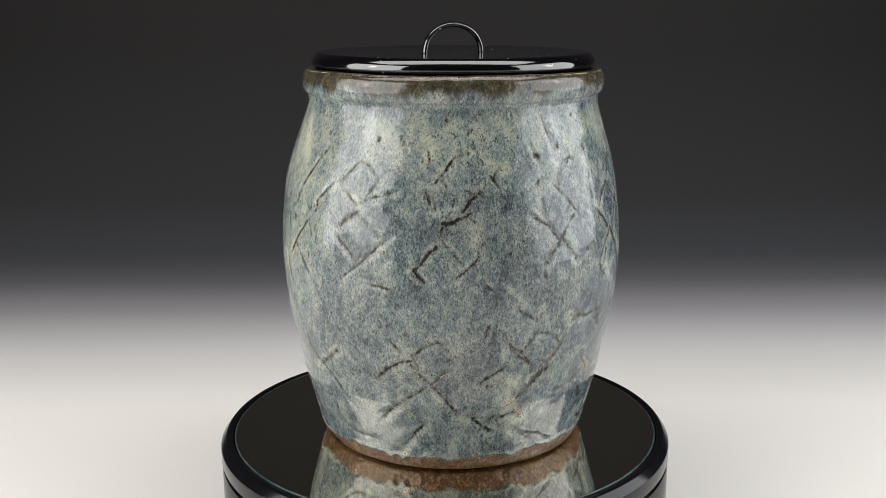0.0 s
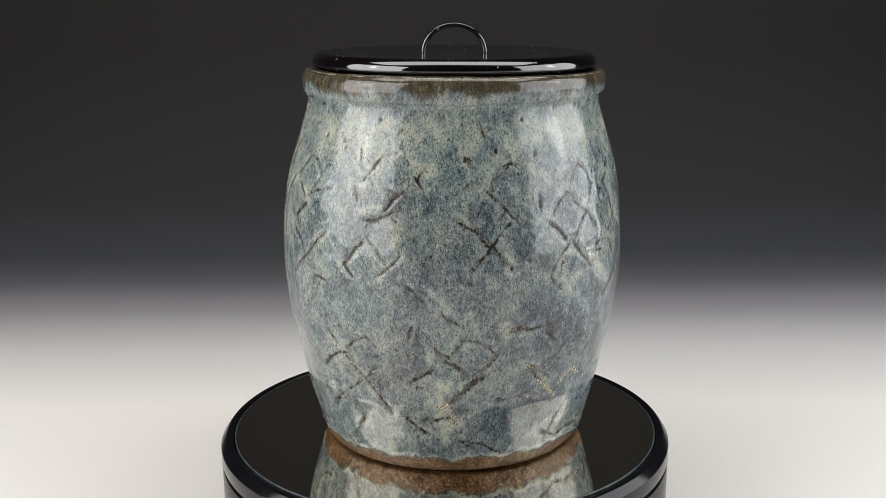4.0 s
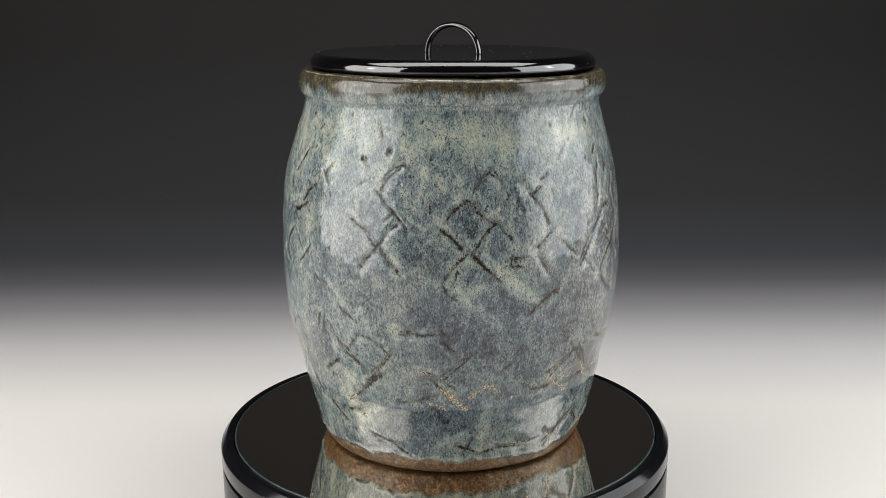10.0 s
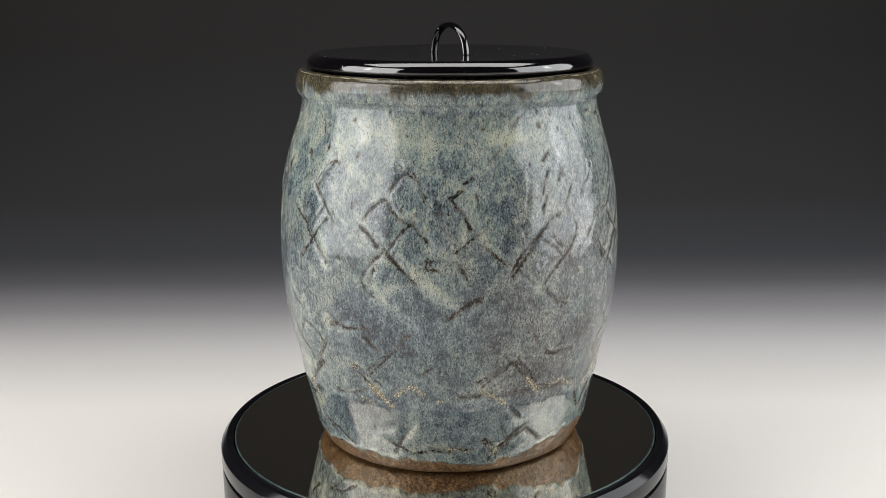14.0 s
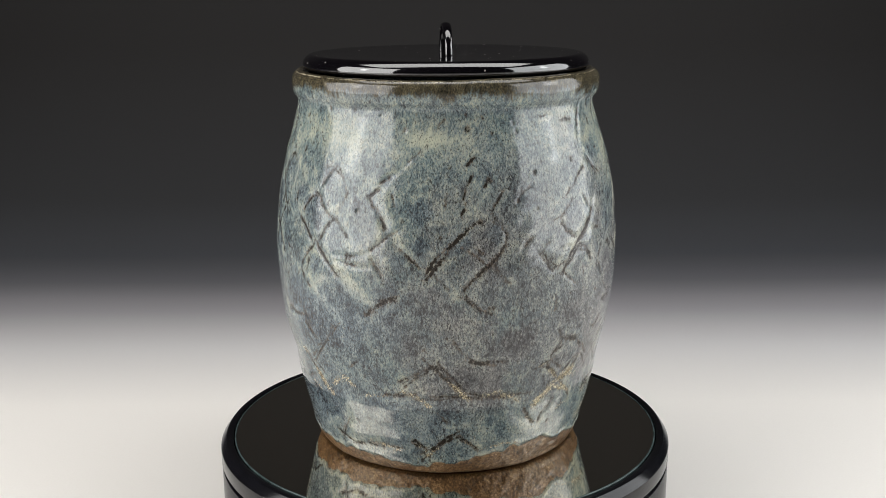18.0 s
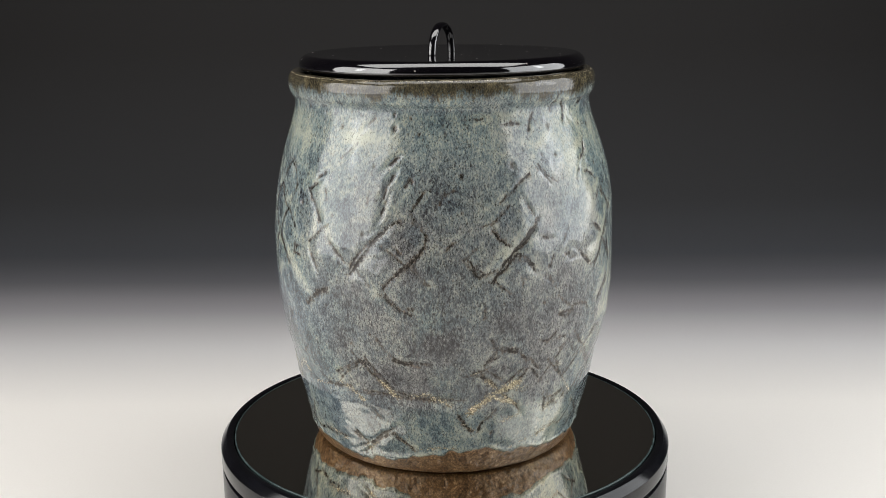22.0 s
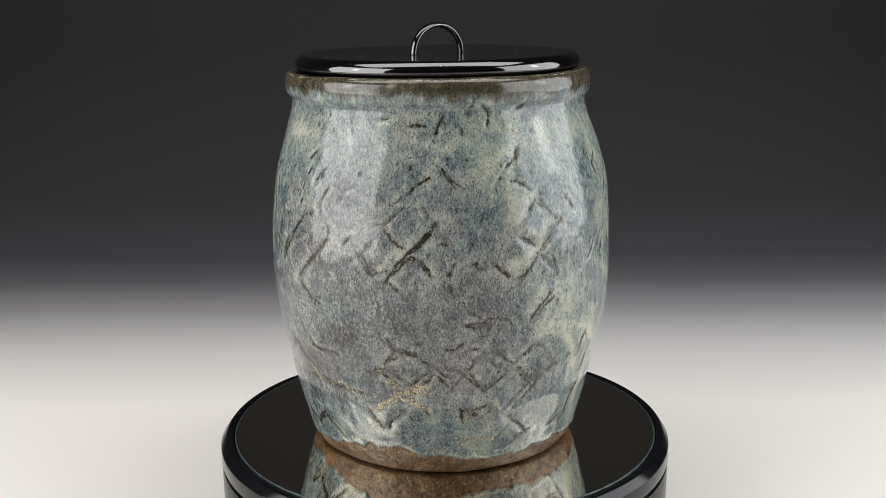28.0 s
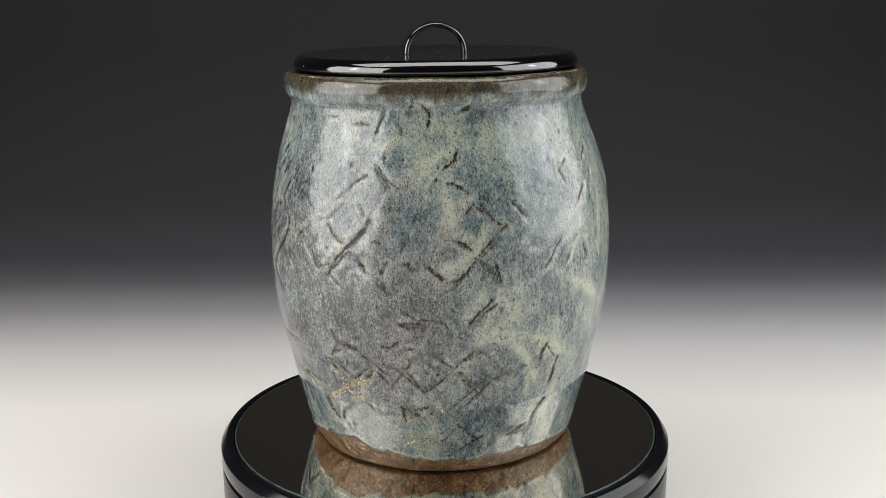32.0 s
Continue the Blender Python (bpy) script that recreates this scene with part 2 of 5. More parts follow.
# ---------------------------------------------------------------- the studio
def backdrop():
    flat_end, bend, top, half = 0.46, 0.30, 1.5, 1.5
    line = [(-1.2 + (flat_end + 1.2) * i / 24, PAPER) for i in range(25)]
    line += [(flat_end + bend * math.sin(a), PAPER + bend * (1 - math.cos(a))) for a in (radians(90) * i / 16 for i in range(1, 17))]
    line += [(flat_end + bend, PAPER + bend + (top - bend) * i / 8) for i in range(1, 9)]
    length = [0.0]
    for (y0, z0), (y1, z1) in zip(line, line[1:]):
        length.append(length[-1] + math.hypot(y1 - y0, z1 - z0))
    bm = bmesh.new()
    layer = bm.loops.layers.uv.new("along")
    columns = 9
    # the sheet's face, then its back, half a millimetre behind
    slopes = [(line[min(i + 1, len(line) - 1)][0] - line[max(i - 1, 0)][0], line[min(i + 1, len(line) - 1)][1] - line[max(i - 1, 0)][1])
              for i in range(len(line))]
    for back in (0, 1):
        sheet = []
        for (y, z), (dy, dz) in zip(line, slopes):
            size = math.hypot(dy, dz) / (0.0006 * back or 1e-9)
            y, z = (y + dz / size, z - dy / size) if back else (y, z)
            sheet.append([bm.verts.new((-half + 2 * half * c / (columns - 1), y, z)) for c in range(columns)])
        for r in range(len(line) - 1):
            for c in range(columns - 1):
                corners = ((r, c), (r, c + 1), (r + 1, c + 1), (r + 1, c))
                corners = corners[::-1] if back else corners
                face = bm.faces.new([sheet[i][j] for i, j in corners])
                for loop, (row, col) in zip(face.loops, corners):
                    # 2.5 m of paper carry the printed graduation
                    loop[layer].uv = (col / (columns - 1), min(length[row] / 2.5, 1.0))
    mesh = bpy.data.meshes.new("backdrop")
    bm.to_mesh(mesh)
    bm.free()
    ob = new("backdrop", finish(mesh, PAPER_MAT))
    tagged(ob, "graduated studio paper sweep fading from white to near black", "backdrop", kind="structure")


def room():
    def slab(name, size, centre, label):
        bm = bmesh.new()
        bmesh.ops.create_cube(bm, size=1)
        bmesh.ops.scale(bm, vec=size, verts=bm.verts)
        bmesh.ops.bevel(bm, geom=bm.edges[:], offset=0.01, segments=1, affect="EDGES")
        mesh = bpy.data.meshes.new(name)
        bm.to_mesh(mesh)
        bm.free()
        ob = new(name, finish(mesh, WALL, False))
        ob.location = centre
        tagged(ob, label, "floor" if name == "floor" else "ceiling" if name == "ceiling" else "wall", kind="structure")

    low, high, half = PAPER - 0.002, 2.4, 2.0
    mid = (low + high) / 2
    slab("floor", (2 * half + 0.4, 2 * half + 0.4, 0.1), (0, 0, low - 0.05), "dark painted floor under the studio paper")
    slab("ceiling", (2 * half + 0.4, 2 * half + 0.4, 0.1), (0, 0, high + 0.05), "dark painted ceiling of the studio")
    slab("wall_north", (2 * half + 0.4, 0.1, high - low), (0, half + 0.05, mid), "dark painted wall behind the studio paper")
    slab("wall_south", (2 * half + 0.4, 0.1, high - low), (0, -half - 0.05, mid), "dark painted studio wall")
    slab("wall_east", (0.1, 2 * half, high - low), (half + 0.05, 0, mid), "dark painted studio wall")
    slab("wall_west", (0.1, 2 * half, high - low), (-half - 0.05, 0, mid), "dark painted studio wall")


def turntable():
    thing = tagged(new("turntable"), "round black display turntable with a mirror glass top", "turntable")
    # lower drum, a shadow gap, and the turning upper disc with its bevelled shoulder
    low = PAPER - TOP
    part("base", turned([(0, low), (0.0990, low), *arc(0.0988, low + 0.002, 0.002, -90, 0, 4), (0.1009, -0.0122),
                         (0.1003, -0.0113), (0.0, -0.0113)]), PLASTIC, thing, "black plastic drum base")
    part("rim_band", turned([(0.0, -0.0103), (0.1003, -0.0103), (0.1009, -0.0097), (0.1011, -0.0090), (0.1011, -0.0040), *arc(0.1003, -0.0036, 0.0008, 0, 45, 3),
                             *arc(0.0981, -0.0009, 0.0009, 45, 90, 4), (0.0958, 0.0), (0.0955, -0.0004), (0.0954, -0.0030), (0.0, -0.0030)]),
         PLASTIC, thing, "glossy black bevelled rim band")
    glass = part("glass_plate", turned([(0, 0.0), (0.0943, 0.0), (0.0943, -0.0029), (0, -0.0029)], 256), MIRROR, thing, "smoked mirror glass plate", False)
    part("glass_edge", turned([(0.0943, 0.0001), *arc(0.0946, -0.0003, 0.0004, 100, 0, 4), (0.0950, -0.0028), (0.0943, -0.0028)], 256, True),
         GLASS_EDGE, glass, "greenish ground glass edge")
    return thing


# ---------------------------------------------------------------- the jar
AROUND = 1200
# radius and height of the outer wall in millimetres, from the foot to the neck
WALL_LINE = [(54.0, 1.25), (56.2, 2.2), (57.8, 4.5), (59.2, 8), (60.3, 12), (61.6, 17), (62.8, 22), (64.3, 28), (65.5, 32.5), (66.1, 36), (67.4, 43),
             (69.7, 51), (71.5, 60), (72.55, 70), (73.2, 80), (73.2, 92), (72.45, 104), (70.95, 116), (68.1, 128), (64.6, 139), (62.5, 146), (62.0, 149.5)]
# the rolled lip, over the top and down the inside
LIP_LINE = [(62.4, 151.2), (63.7, 152.8), (64.4, 155.3), (64.55, 157.8), (63.95, 160.2), (62.5, 161.7), (60.8, 162.1), (59.0, 161.3),
            (58.2, 159.5), (58.0, 155.0)]
SLOPE = (-0.0077, -0.0029)  # the mouth is not quite level


def smooth_line(points, step):
    """A Catmull-Rom curve through the points, at even steps."""
    p = np.array(points, float)
    p = np.vstack([2 * p[0] - p[1], p, 2 * p[-1] - p[-2]])
    fine = []
    for i in range(1, len(p) - 2):
        u = np.linspace(0, 1, 40, endpoint=False)[:, None]
        a, b, c, d = p[i - 1:i + 3]
        fine.append(0.5 * (2 * b + (c - a) * u + (2 * a - 5 * b + 4 * c - d) * u ** 2 + (3 * b - a - 3 * c + d) * u ** 3))
    fine = np.vstack([*fine, p[-2:-1]])
    run = np.concatenate([[0], np.cumsum(np.hypot(*np.diff(fine, axis=0).T))])
    at = np.linspace(0, run[-1], int(run[-1] / step))
    return np.stack([np.interp(at, run, fine[:, 0]), np.interp(at, run, fine[:, 1])], 1)


def value_noise(x, y, z, seed=0):
    """Smooth noise from 0 to 1 on a lattice of whole numbers."""
    def corner(i, j, k):
        h = (i * 374761393 + j * 668265263 + k * 2147483647 + seed * 974634777) & 0xFFFFFFFF
        h = ((h ^ (h >> 13)) * 1274126177) & 0xFFFFFFFF
        return ((h ^ (h >> 16)) & 0xFFFF) / 65535.0
    i, j, k = (np.floor(a).astype(np.int64) for a in (x, y, z))
    u, v, w = (a - b for a, b in ((x, i), (y, j), (z, k)))
    u, v, w = (a * a * (3 - 2 * a) for a in (u, v, w))
    total = 0
    for di in (0, 1):
        for dj in (0, 1):
            for dk in (0, 1):
                total = total + corner(i + di, j + dj, k + dk) * (u if di else 1 - u) * (v if dj else 1 - v) * (w if dk else 1 - w)
    return total


LINE = smooth_line(WALL_LINE + LIP_LINE, 0.36)
TH = np.radians(np.arange(AROUND) * 360.0 / AROUND)[None, :]
RAD, HGT = LINE[:, :1], LINE[:, 1:]
ROWS = len(LINE)
OUTER = np.arange(ROWS)[:, None] <= int(np.argmax(LINE[:, 1]))
GX, GY, GZ = RAD * np.sin(TH), -RAD * np.cos(TH), HGT + 0 * TH
RELIEF = np.zeros((ROWS, AROUND))                   # millimetres along the normal
FIELD = {k: np.zeros((ROWS, AROUND)) for k in ("cut", "ochre", "cream", "slate", "mauve", "lip", "bare", "pale_lip", "dusk")}
WOBBLE = (value_noise(GX / 2.2, GY / 2.2, GZ / 2.2, 3) - 0.5) * 0.9
CARVED = np.zeros((ROWS, AROUND))
PATCHY = value_noise(GX / 3.6, GY / 3.6, GZ / 3.6, 7)
RAGGED = value_noise(GX / 1.1, GY / 1.1, GZ / 1.8, 5)
GRAINY = value_noise(GX / 0.75, GY / 0.75, GZ / 1.0, 8)


def window(degrees, height, reach):
    """Rows and columns of the wall near a place, and how far each point lies from it along the wall, in mm."""
    rows = np.where((np.abs(LINE[:, 1] - height) < reach) & (np.arange(ROWS) <= ROWS * 0.93))[0]
    span = int(math.ceil(math.degrees(reach / 62.0) / 360 * AROUND)) + 1
    cols = (int(round(degrees / 360 * AROUND)) + np.arange(-span, span + 1)) % AROUND
    rows, cols = np.ix_(rows, cols)
    turn = (np.degrees(TH[0, cols]) - degrees + 180) % 360 - 180
    return rows, cols, np.radians(turn) * RAD[rows, 0], HGT[rows, 0] - height


def stroke(places, width, visit):
    for (a0, h0), (a1, h1) in zip(places, places[1:]):
        ma, mh = (a0 + a1) / 2, (h0 + h1) / 2
        length = math.hypot(radians(a1 - a0) * 70, h1 - h0)
        rows, cols, dx, dz = window(ma, mh, length / 2 + 4 * width + 5)
        r = RAD[rows, 0]
        ax, az = radians(a0 - ma) * r, h0 - mh
        ex, ez = radians(a1 - a0) * r, h1 - h0
        size = np.maximum(np.hypot(ex, ez), 0.01)
        run = ((dx - ax) * ex + (dz - az) * ez) / size
        side = ((dx - ax) * ez - (dz - az) * ex) / size + WOBBLE[rows, cols] * 0.35
        over = np.maximum(np.maximum(-run, run - size), 0)
        d = np.hypot(side, over * 0.5)
        tail = np.hypot(side, over * 0.22)
        visit(rows, cols, d, tail)


def groove(width, depth, *places):
    """A line cut into the soft clay with a blunt tool: (degrees, millimetres up) from place to place."""
    def visit(rows, cols, d, tail):
        w = width * 0.36
        soft = max(1.08 * w, 0.66)
        cut = np.exp(-(d / soft) ** 2)
        broad = np.exp(-(tail / (2.1 * soft)) ** 2)
        shallow = 0.55 + 0.6 * PATCHY[rows, cols]
        CARVED[rows, cols] = np.maximum(CARVED[rows, cols], (0.16 + 0.24 * depth) * min(1.0, width / 1.9) * shallow * (0.4 * cut + 0.6 * broad))
        away = d + (GRAINY[rows, cols] - 0.5) * 1.1 * soft
        stain = 0.70 * np.exp(-(away / (0.72 * soft)) ** 2) + 0.38 * np.exp(-(away / (1.7 * soft)) ** 2)
        strength = (0.50 + 0.95 * depth) * min(1.0, 0.4 + 0.4 * width) * stain * (0.55 + 0.75 * PATCHY[rows, cols]) * (0.56 + 0.80 * RAGGED[rows, cols])
        FIELD["cut"][rows, cols] = np.maximum(FIELD["cut"][rows, cols], strength)
        # the glaze drawn out of the cut pools pale along its banks
        bank = np.exp(-((d - 2.5 * soft) / (0.9 * soft)) ** 2) * np.clip(PATCHY[rows, cols] * 2.4 - 0.75, 0, 1)
        FIELD["cream"][rows, cols] = np.maximum(FIELD["cream"][rows, cols], 0.62 * bank * (0.4 + 0.8 * RAGGED[rows, cols]))
    stroke(places, width, visit)


def gilt(width, depth, *places):
    """Ochre crystals along a line, their glint put partly into the colour."""
    def visit(rows, cols, d, tail):
        FIELD["ochre"][rows, cols] = np.maximum(FIELD["ochre"][rows, cols], 1.1 * depth * np.exp(-(d / (width * 0.72)) ** 2) * (0.55 + 0.9 * PATCHY[rows, cols]))
        RELIEF[rows, cols] += 0.05 * depth * np.exp(-(d / (width * 0.6)) ** 2) * RAGGED[rows, cols]
    stroke(places, width, visit)


def pale(width, amount, *places):
    """Glaze pooled thick and milky beside a cut."""
    def visit(rows, cols, d, tail):
        pooled = amount * np.exp(-(d / (width * 0.55)) ** 2) * (0.5 + 0.8 * RAGGED[rows, cols])
        FIELD["cream"][rows, cols] = np.maximum(FIELD["cream"][rows, cols], pooled)
        RELIEF[rows, cols] += 0.04 * amount * np.exp(-(d / (width * 0.6)) ** 2)
    stroke(places, width, visit)


def thin(width, amount, place):
    """A lozenge between the cuts where the glaze lies thin and dark."""
    rows, cols, dx, dz = window(*place, 2 * width)
    far = (np.abs(dx) + np.abs(dz)) / width + WOBBLE[rows, cols] * 0.25
    FIELD["slate"][rows, cols] = np.maximum(FIELD["slate"][rows, cols], amount * np.clip((1.25 - far) / 0.4, 0, 1))


def pit(width, depth, place):
    """A crawled spot in the glaze with a raised edge."""
    rows, cols, dx, dz = window(*place, 2.5 * width)
    d = np.hypot(dx, dz * 0.8) + WOBBLE[rows, cols] * 0.7
    core, edge = np.exp(-(d / (0.42 * width)) ** 2), np.exp(-((d - 0.85 * width) / (0.35 * width)) ** 2)
    RELIEF[rows, cols] += depth * (0.05 * edge - 0.25 * core)
    FIELD["cut"][rows, cols] = np.maximum(FIELD["cut"][rows, cols], (0.5 + 0.9 * depth) * np.exp(-(d / (0.50 * width)) ** 2) * (0.45 + 0.8 * RAGGED[rows, cols]))


def patch(field, amount, degrees, height, wide, high):
    """A cloud of one glaze colour: centre, half width in degrees and half height in millimetres."""
    turn = (np.degrees(TH) - degrees + 180) % 360 - 180
    uneven = (value_noise(GX / 9, GY / 9, GZ / 12, 11) - 0.5) * 0.9 + (RAGGED - 0.5) * 0.3
    far = np.hypot(turn / wide, (HGT - height) / high) + uneven
    FIELD[field] += amount * np.clip((1.25 - far) / 0.5, 0, 1)


def carve_lattice():
    """The cross-hatched diamonds, the score line above the foot, and the flaws of the glaze."""
    pale(4.9, 0.78, (-64.6, 139.0), (-59.5, 128.4))
    pale(2.5, 0.65, (-38.2, 102.7), (-36.9, 100.7))
    pale(2.5, 1, (-31.6, 116.7), (-29.7, 113.7))
    pale(3.0, 1, (-5.2, 112.0), (0.0, 114.1))
    pale(2.0, 0.78, (-0.8, 131.7), (-5.3, 126.2))
    thin(4.0, 0.4, (3.9, 122.4))
    pale(2.5, 0.65, (8.6, 107.6), (7.6, 101.2))
    pale(3.5, 0.78, (8.7, 107.9), (7.0, 101.5))
    pale(2.0, 0.52, (9.4, 122.6), (16.5, 128.8), (18.3, 131.9))
    pale(4.9, 0.65, (11.1, 130.4), (15.7, 128.1))
    thin(4.9, 0.4, (14.8, 86.6))
    pale(2.5, 0.65, (16.4, 83.3), (19.8, 80.0), (24.8, 73.1))
    thin(5.4, 0.5, (26.5, 90.7))
    pale(2.5, 0.78, (27.0, 71.3), (28.7, 73.6))
    pale(2.5, 0.65, (29.6, 73.4), (31.2, 64.3))
    pale(2.5, 0.65, (30.1, 105.5), (32.7, 101.1))
    thin(4.2, 0.6, (35.3, 112.4))
    pale(2.5, 0.52, (37.7, 130.9), (35.8, 126.9))
    pale(2.5, 0.78, (38.0, 99.9), (42.3, 93.6))
    pale(3.0, 0.78, (38.1, 102.9), (39.8, 99.6))
    pale(3.0, 0.52, (41.6, 138.0), (44.9, 128.6))
    thin(4.2, 0.6, (42.2, 125.0))
    thin(3.7, 0.5, (43.1, 104.3))
    pale(2.5, 0.91, (44.6, 111.0), (49.5, 107.5))
    pale(2.0, 0.52, (44.8, 116.8), (51.6, 108.4))
    pale(2.0, 0.52, (46.5, 114.7), (49.2, 122.9))
    pale(3.5, 0.65, (50.1, 127.0), (55.3, 122.8))
    pale(2.5, 0.52, (54.1, 106.2), (49.8, 100.0))
    pale(2.0, 0.65, (55.0, 108.2), (61.7, 101.5))
    thin(3.5, 0.5, (55.1, 116.6))
    thin(4.0, 0.6, (59.4, 112.2))
    thin(3.5, 0.5, (60.1, 103.7))
    pale(2.0, 0.65, (60.7, 125.2), (62.4, 120.0))
    pale(3.5, 0.78, (60.8, 82.8), (63.3, 78.5))
    pale(3.0, 0.65, (61.4, 80.8), (67.2, 85.0))
    pale(2.5, 0.78, (62.3, 103.4), (64.0, 100.2))
    thin(4.4, 0.6, (62.4, 112.8))
    thin(4.0, 0.5, (62.5, 89.4))
    pale(2.0, 0.65, (63.4, 100.2), (69.3, 106.7))
    pale(2.5, 0.91, (63.9, 77.5), (69.7, 70.5))
    pale(2.0, 0.65, (64.2, 102.3), (74.1, 89.7))
    pale(2.0, 0.65, (64.9, 119.1), (72.6, 110.9))
    pale(2.2, 0.91, (66.7, 74.2), (71.6, 68.7))
    pale(2.0, 0.91, (67.0, 76.4), (72.6, 69.6))
    pale(2.0, 0.78, (69.2, 111.6), (72.1, 113.5))
    thin(4.4, 0.6, (70.1, 125.3))
    thin(4.0, 0.5, (71.0, 104.6))
    pale(3.5, 1, (73.1, 86.9), (78.2, 80.9))
    pale(3.0, 1.2, (73.1, 89.4), (77.3, 84.2), (83.0, 79.0))
    pale(2.7, 1, (74.1, 87.5), (81.5, 78.5))
    pale(2.5, 1, (75.3, 89.4), (82.3, 79.4))
    pale(2.5, 0.52, (76.0, 121.2), (79.5, 119.0))
    pale(2.5, 0.65, (78.0, 120.2), (76.4, 108.8), (78.2, 100.4))
    thin(4.4, 0.5, (78.5, 115.0))
    thin(4.4, 0.5, (79.2, 102.4))
    pale(3.7, 0.52, (80.5, 125.4), (84.8, 123.3))
    thin(3.5, 0.5, (86.2, 114.6))
    pale(2.5, 0.52, (89.3, 108.7), (94.3, 110.0))
    pale(2.5, 0.52, (90.7, 113.0), (93.1, 104.6))
    thin(4.0, 0.5, (91.6, 123.3))
    thin(4.0, 0.4, (93.6, 94.1))
    pale(2.0, 0.52, (95.2, 100.6), (100.9, 92.1))
    pale(5.4, 0.65, (98.8, 139.6), (111.6, 139.7))
    thin(4.0, 0.4, (100.2, 100.6))
    thin(5.4, 0.5, (100.3, 113.2))
    pale(2.5, 0.52, (101.8, 109.0), (110.2, 110.9))
    pale(2.0, 0.52, (110.0, 96.1), (116.8, 99.9))
    pale(1.5, 0.65, (111.5, 102.4), (116.5, 108.9))
    thin(4.9, 0.4, (111.7, 102.4))
    pale(3.0, 0.65, (112.1, 119.0), (115.4, 112.7))
    pale(2.5, 0.65, (115.6, 115.2), (119.7, 111.9))
    pale(2.5, 0.52, (121.5, 123.5), (118.9, 117.3))
    thin(4.4, 0.4, (123.1, 104.9))
    thin(4.4, 0.4, (133.1, 115.1))
    pale(3.0, 0.65, (141.2, 86.9), (145.6, 92.9))
    pale(3.7, 0.52, (143.3, 113.0), (145.8, 115.0))
    pale(3.5, 0.91, (145.9, 89.9), (150.8, 97.3))
    pale(3.0, 1, (146.1, 89.9), (151.9, 97.3))
    thin(4.0, 0.4, (148.6, 92.0))
    pale(3.5, 1, (148.9, 96.9), (144.6, 90.8))
    thin(4.0, 0.4, (150.3, 111.0))
    pale(3.5, 0.65, (153.4, 148.7), (162.8, 148.7))
    pale(2.0, 0.78, (153.6, 102.6), (157.0, 108.8))
    pale(3.0, 0.78, (154.8, 103.6), (158.9, 108.9))
    pale(2.0, 0.65, (155.8, 102.4), (159.4, 107.5))
    thin(4.4, 0.4, (156.7, 91.8))
    pale(3.0, 0.65, (157.2, 138.6), (161.7, 137.1))
    thin(4.4, 0.4, (160.4, 108.6))
    thin(5.4, 0.4, (166.4, 129.3))
    pale(2.5, 0.65, (167.2, 137.4), (169.0, 139.4))
    thin(5.4, 0.4, (171.5, 102.5))
    thin(4.0, 0.4, (174.9, 112.9))
    pale(2.0, 0.52, (179.4, 123.0), (184.1, 129.0))
    pale(3.5, 0.78, (180.6, 131.2), (186.2, 135.0))
    pale(6.2, 0.91, (185.2, 118.9), (186.7, 110.6))
    pale(3.5, 0.91, (186.9, 114.4), (192.6, 118.1))
    thin(4.0, 0.4, (188.3, 99.4))
    pale(3.0, 0.78, (188.3, 106.4), (193.3, 102.9))
    pale(3.5, 1, (193.8, 101.0), (186.4, 91.0))
    pale(4.9, 0.91, (194.8, 80.1), (191.4, 73.6))
    pale(4.4, 1.2, (196.0, 103.8), (194.1, 98.6), (189.8, 94.6), (185.7, 91.6))
    pale(6.2, 0.65, (200.0, 83.9), (207.6, 69.2))
    pale(4.4, 0.91, (200.7, 78.3), (195.5, 65.6))
    pale(4.9, 0.65, (222.8, 86.6), (243.8, 71.4))
    pale(3.7, 0.65, (246.6, 111.0), (246.1, 87.6))
    pale(2.5, 0.52, (10.7, 29.4), (20.6, 34.1))
    pale(3.0, 0.78, (16.2, 54.6), (18.0, 52.2))
    pale(3.0, 0.78, (16.7, 55.5), (17.3, 53.1))
    pale(3.0, 0.91, (19.1, 42.3), (19.6, 33.1))
    pale(3.0, 0.78, (20.7, 40.7), (22.4, 43.4))
    pale(3.5, 0.78, (21.6, 41.2), (19.9, 43.6))
    pale(3.0, 0.78, (23.1, 23.6), (31.5, 30.4))
    pale(2.5, 0.65, (24.8, 63.9), (23.2, 56.9))
    pale(3.0, 0.91, (54.8, 17.3), (62.1, 21.6))
    pale(1.5, 0.78, (64.3, 13.3), (76.4, 12.2))
    pale(2.0, 0.65, (103.6, 18.2), (106.8, 21.1))
    pale(3.0, 0.65, (139.9, 21.0), (143.1, 19.5))
    pale(3.7, 0.65, (140.8, 29.1), (143.7, 32.9))
    pale(3.7, 1, (195.5, 65.6), (202.9, 61.3))
    pale(4.9, 1.3, (200.2, 65.8), (196.7, 62.8))
    pale(6.2, 1, (200.2, 65.8), (210.0, 61.8))
    pale(4.9, 1.2, (205.4, 63.0), (215.7, 44.7))
    pale(3.5, 1, (211.8, 51.7), (214.2, 38.1))
    pale(4.0, 0.78, (214.3, 60.8), (226.4, 52.5))
    pale(3.5, 1.2, (226.2, 34.3), (223.3, 23.3))
    # cuts, pits and crystals, round the jar
    pale(3, 0.7, (150.8, 96.8), (148.3, 93.2), (145.8, 89.3))
    pale(3, 0.8, (189.9, 93.1), (187.4, 90.0), (184.9, 87.4))
    pale(3.2, 0.9, (194.7, 102.7), (193.0, 99.0))
    groove(1.4, 0.6, (-68.0, 85.4), (-66.4, 78.5))
    groove(1.2, 0.5, (-67.6, 104.7), (-65.5, 98.1))
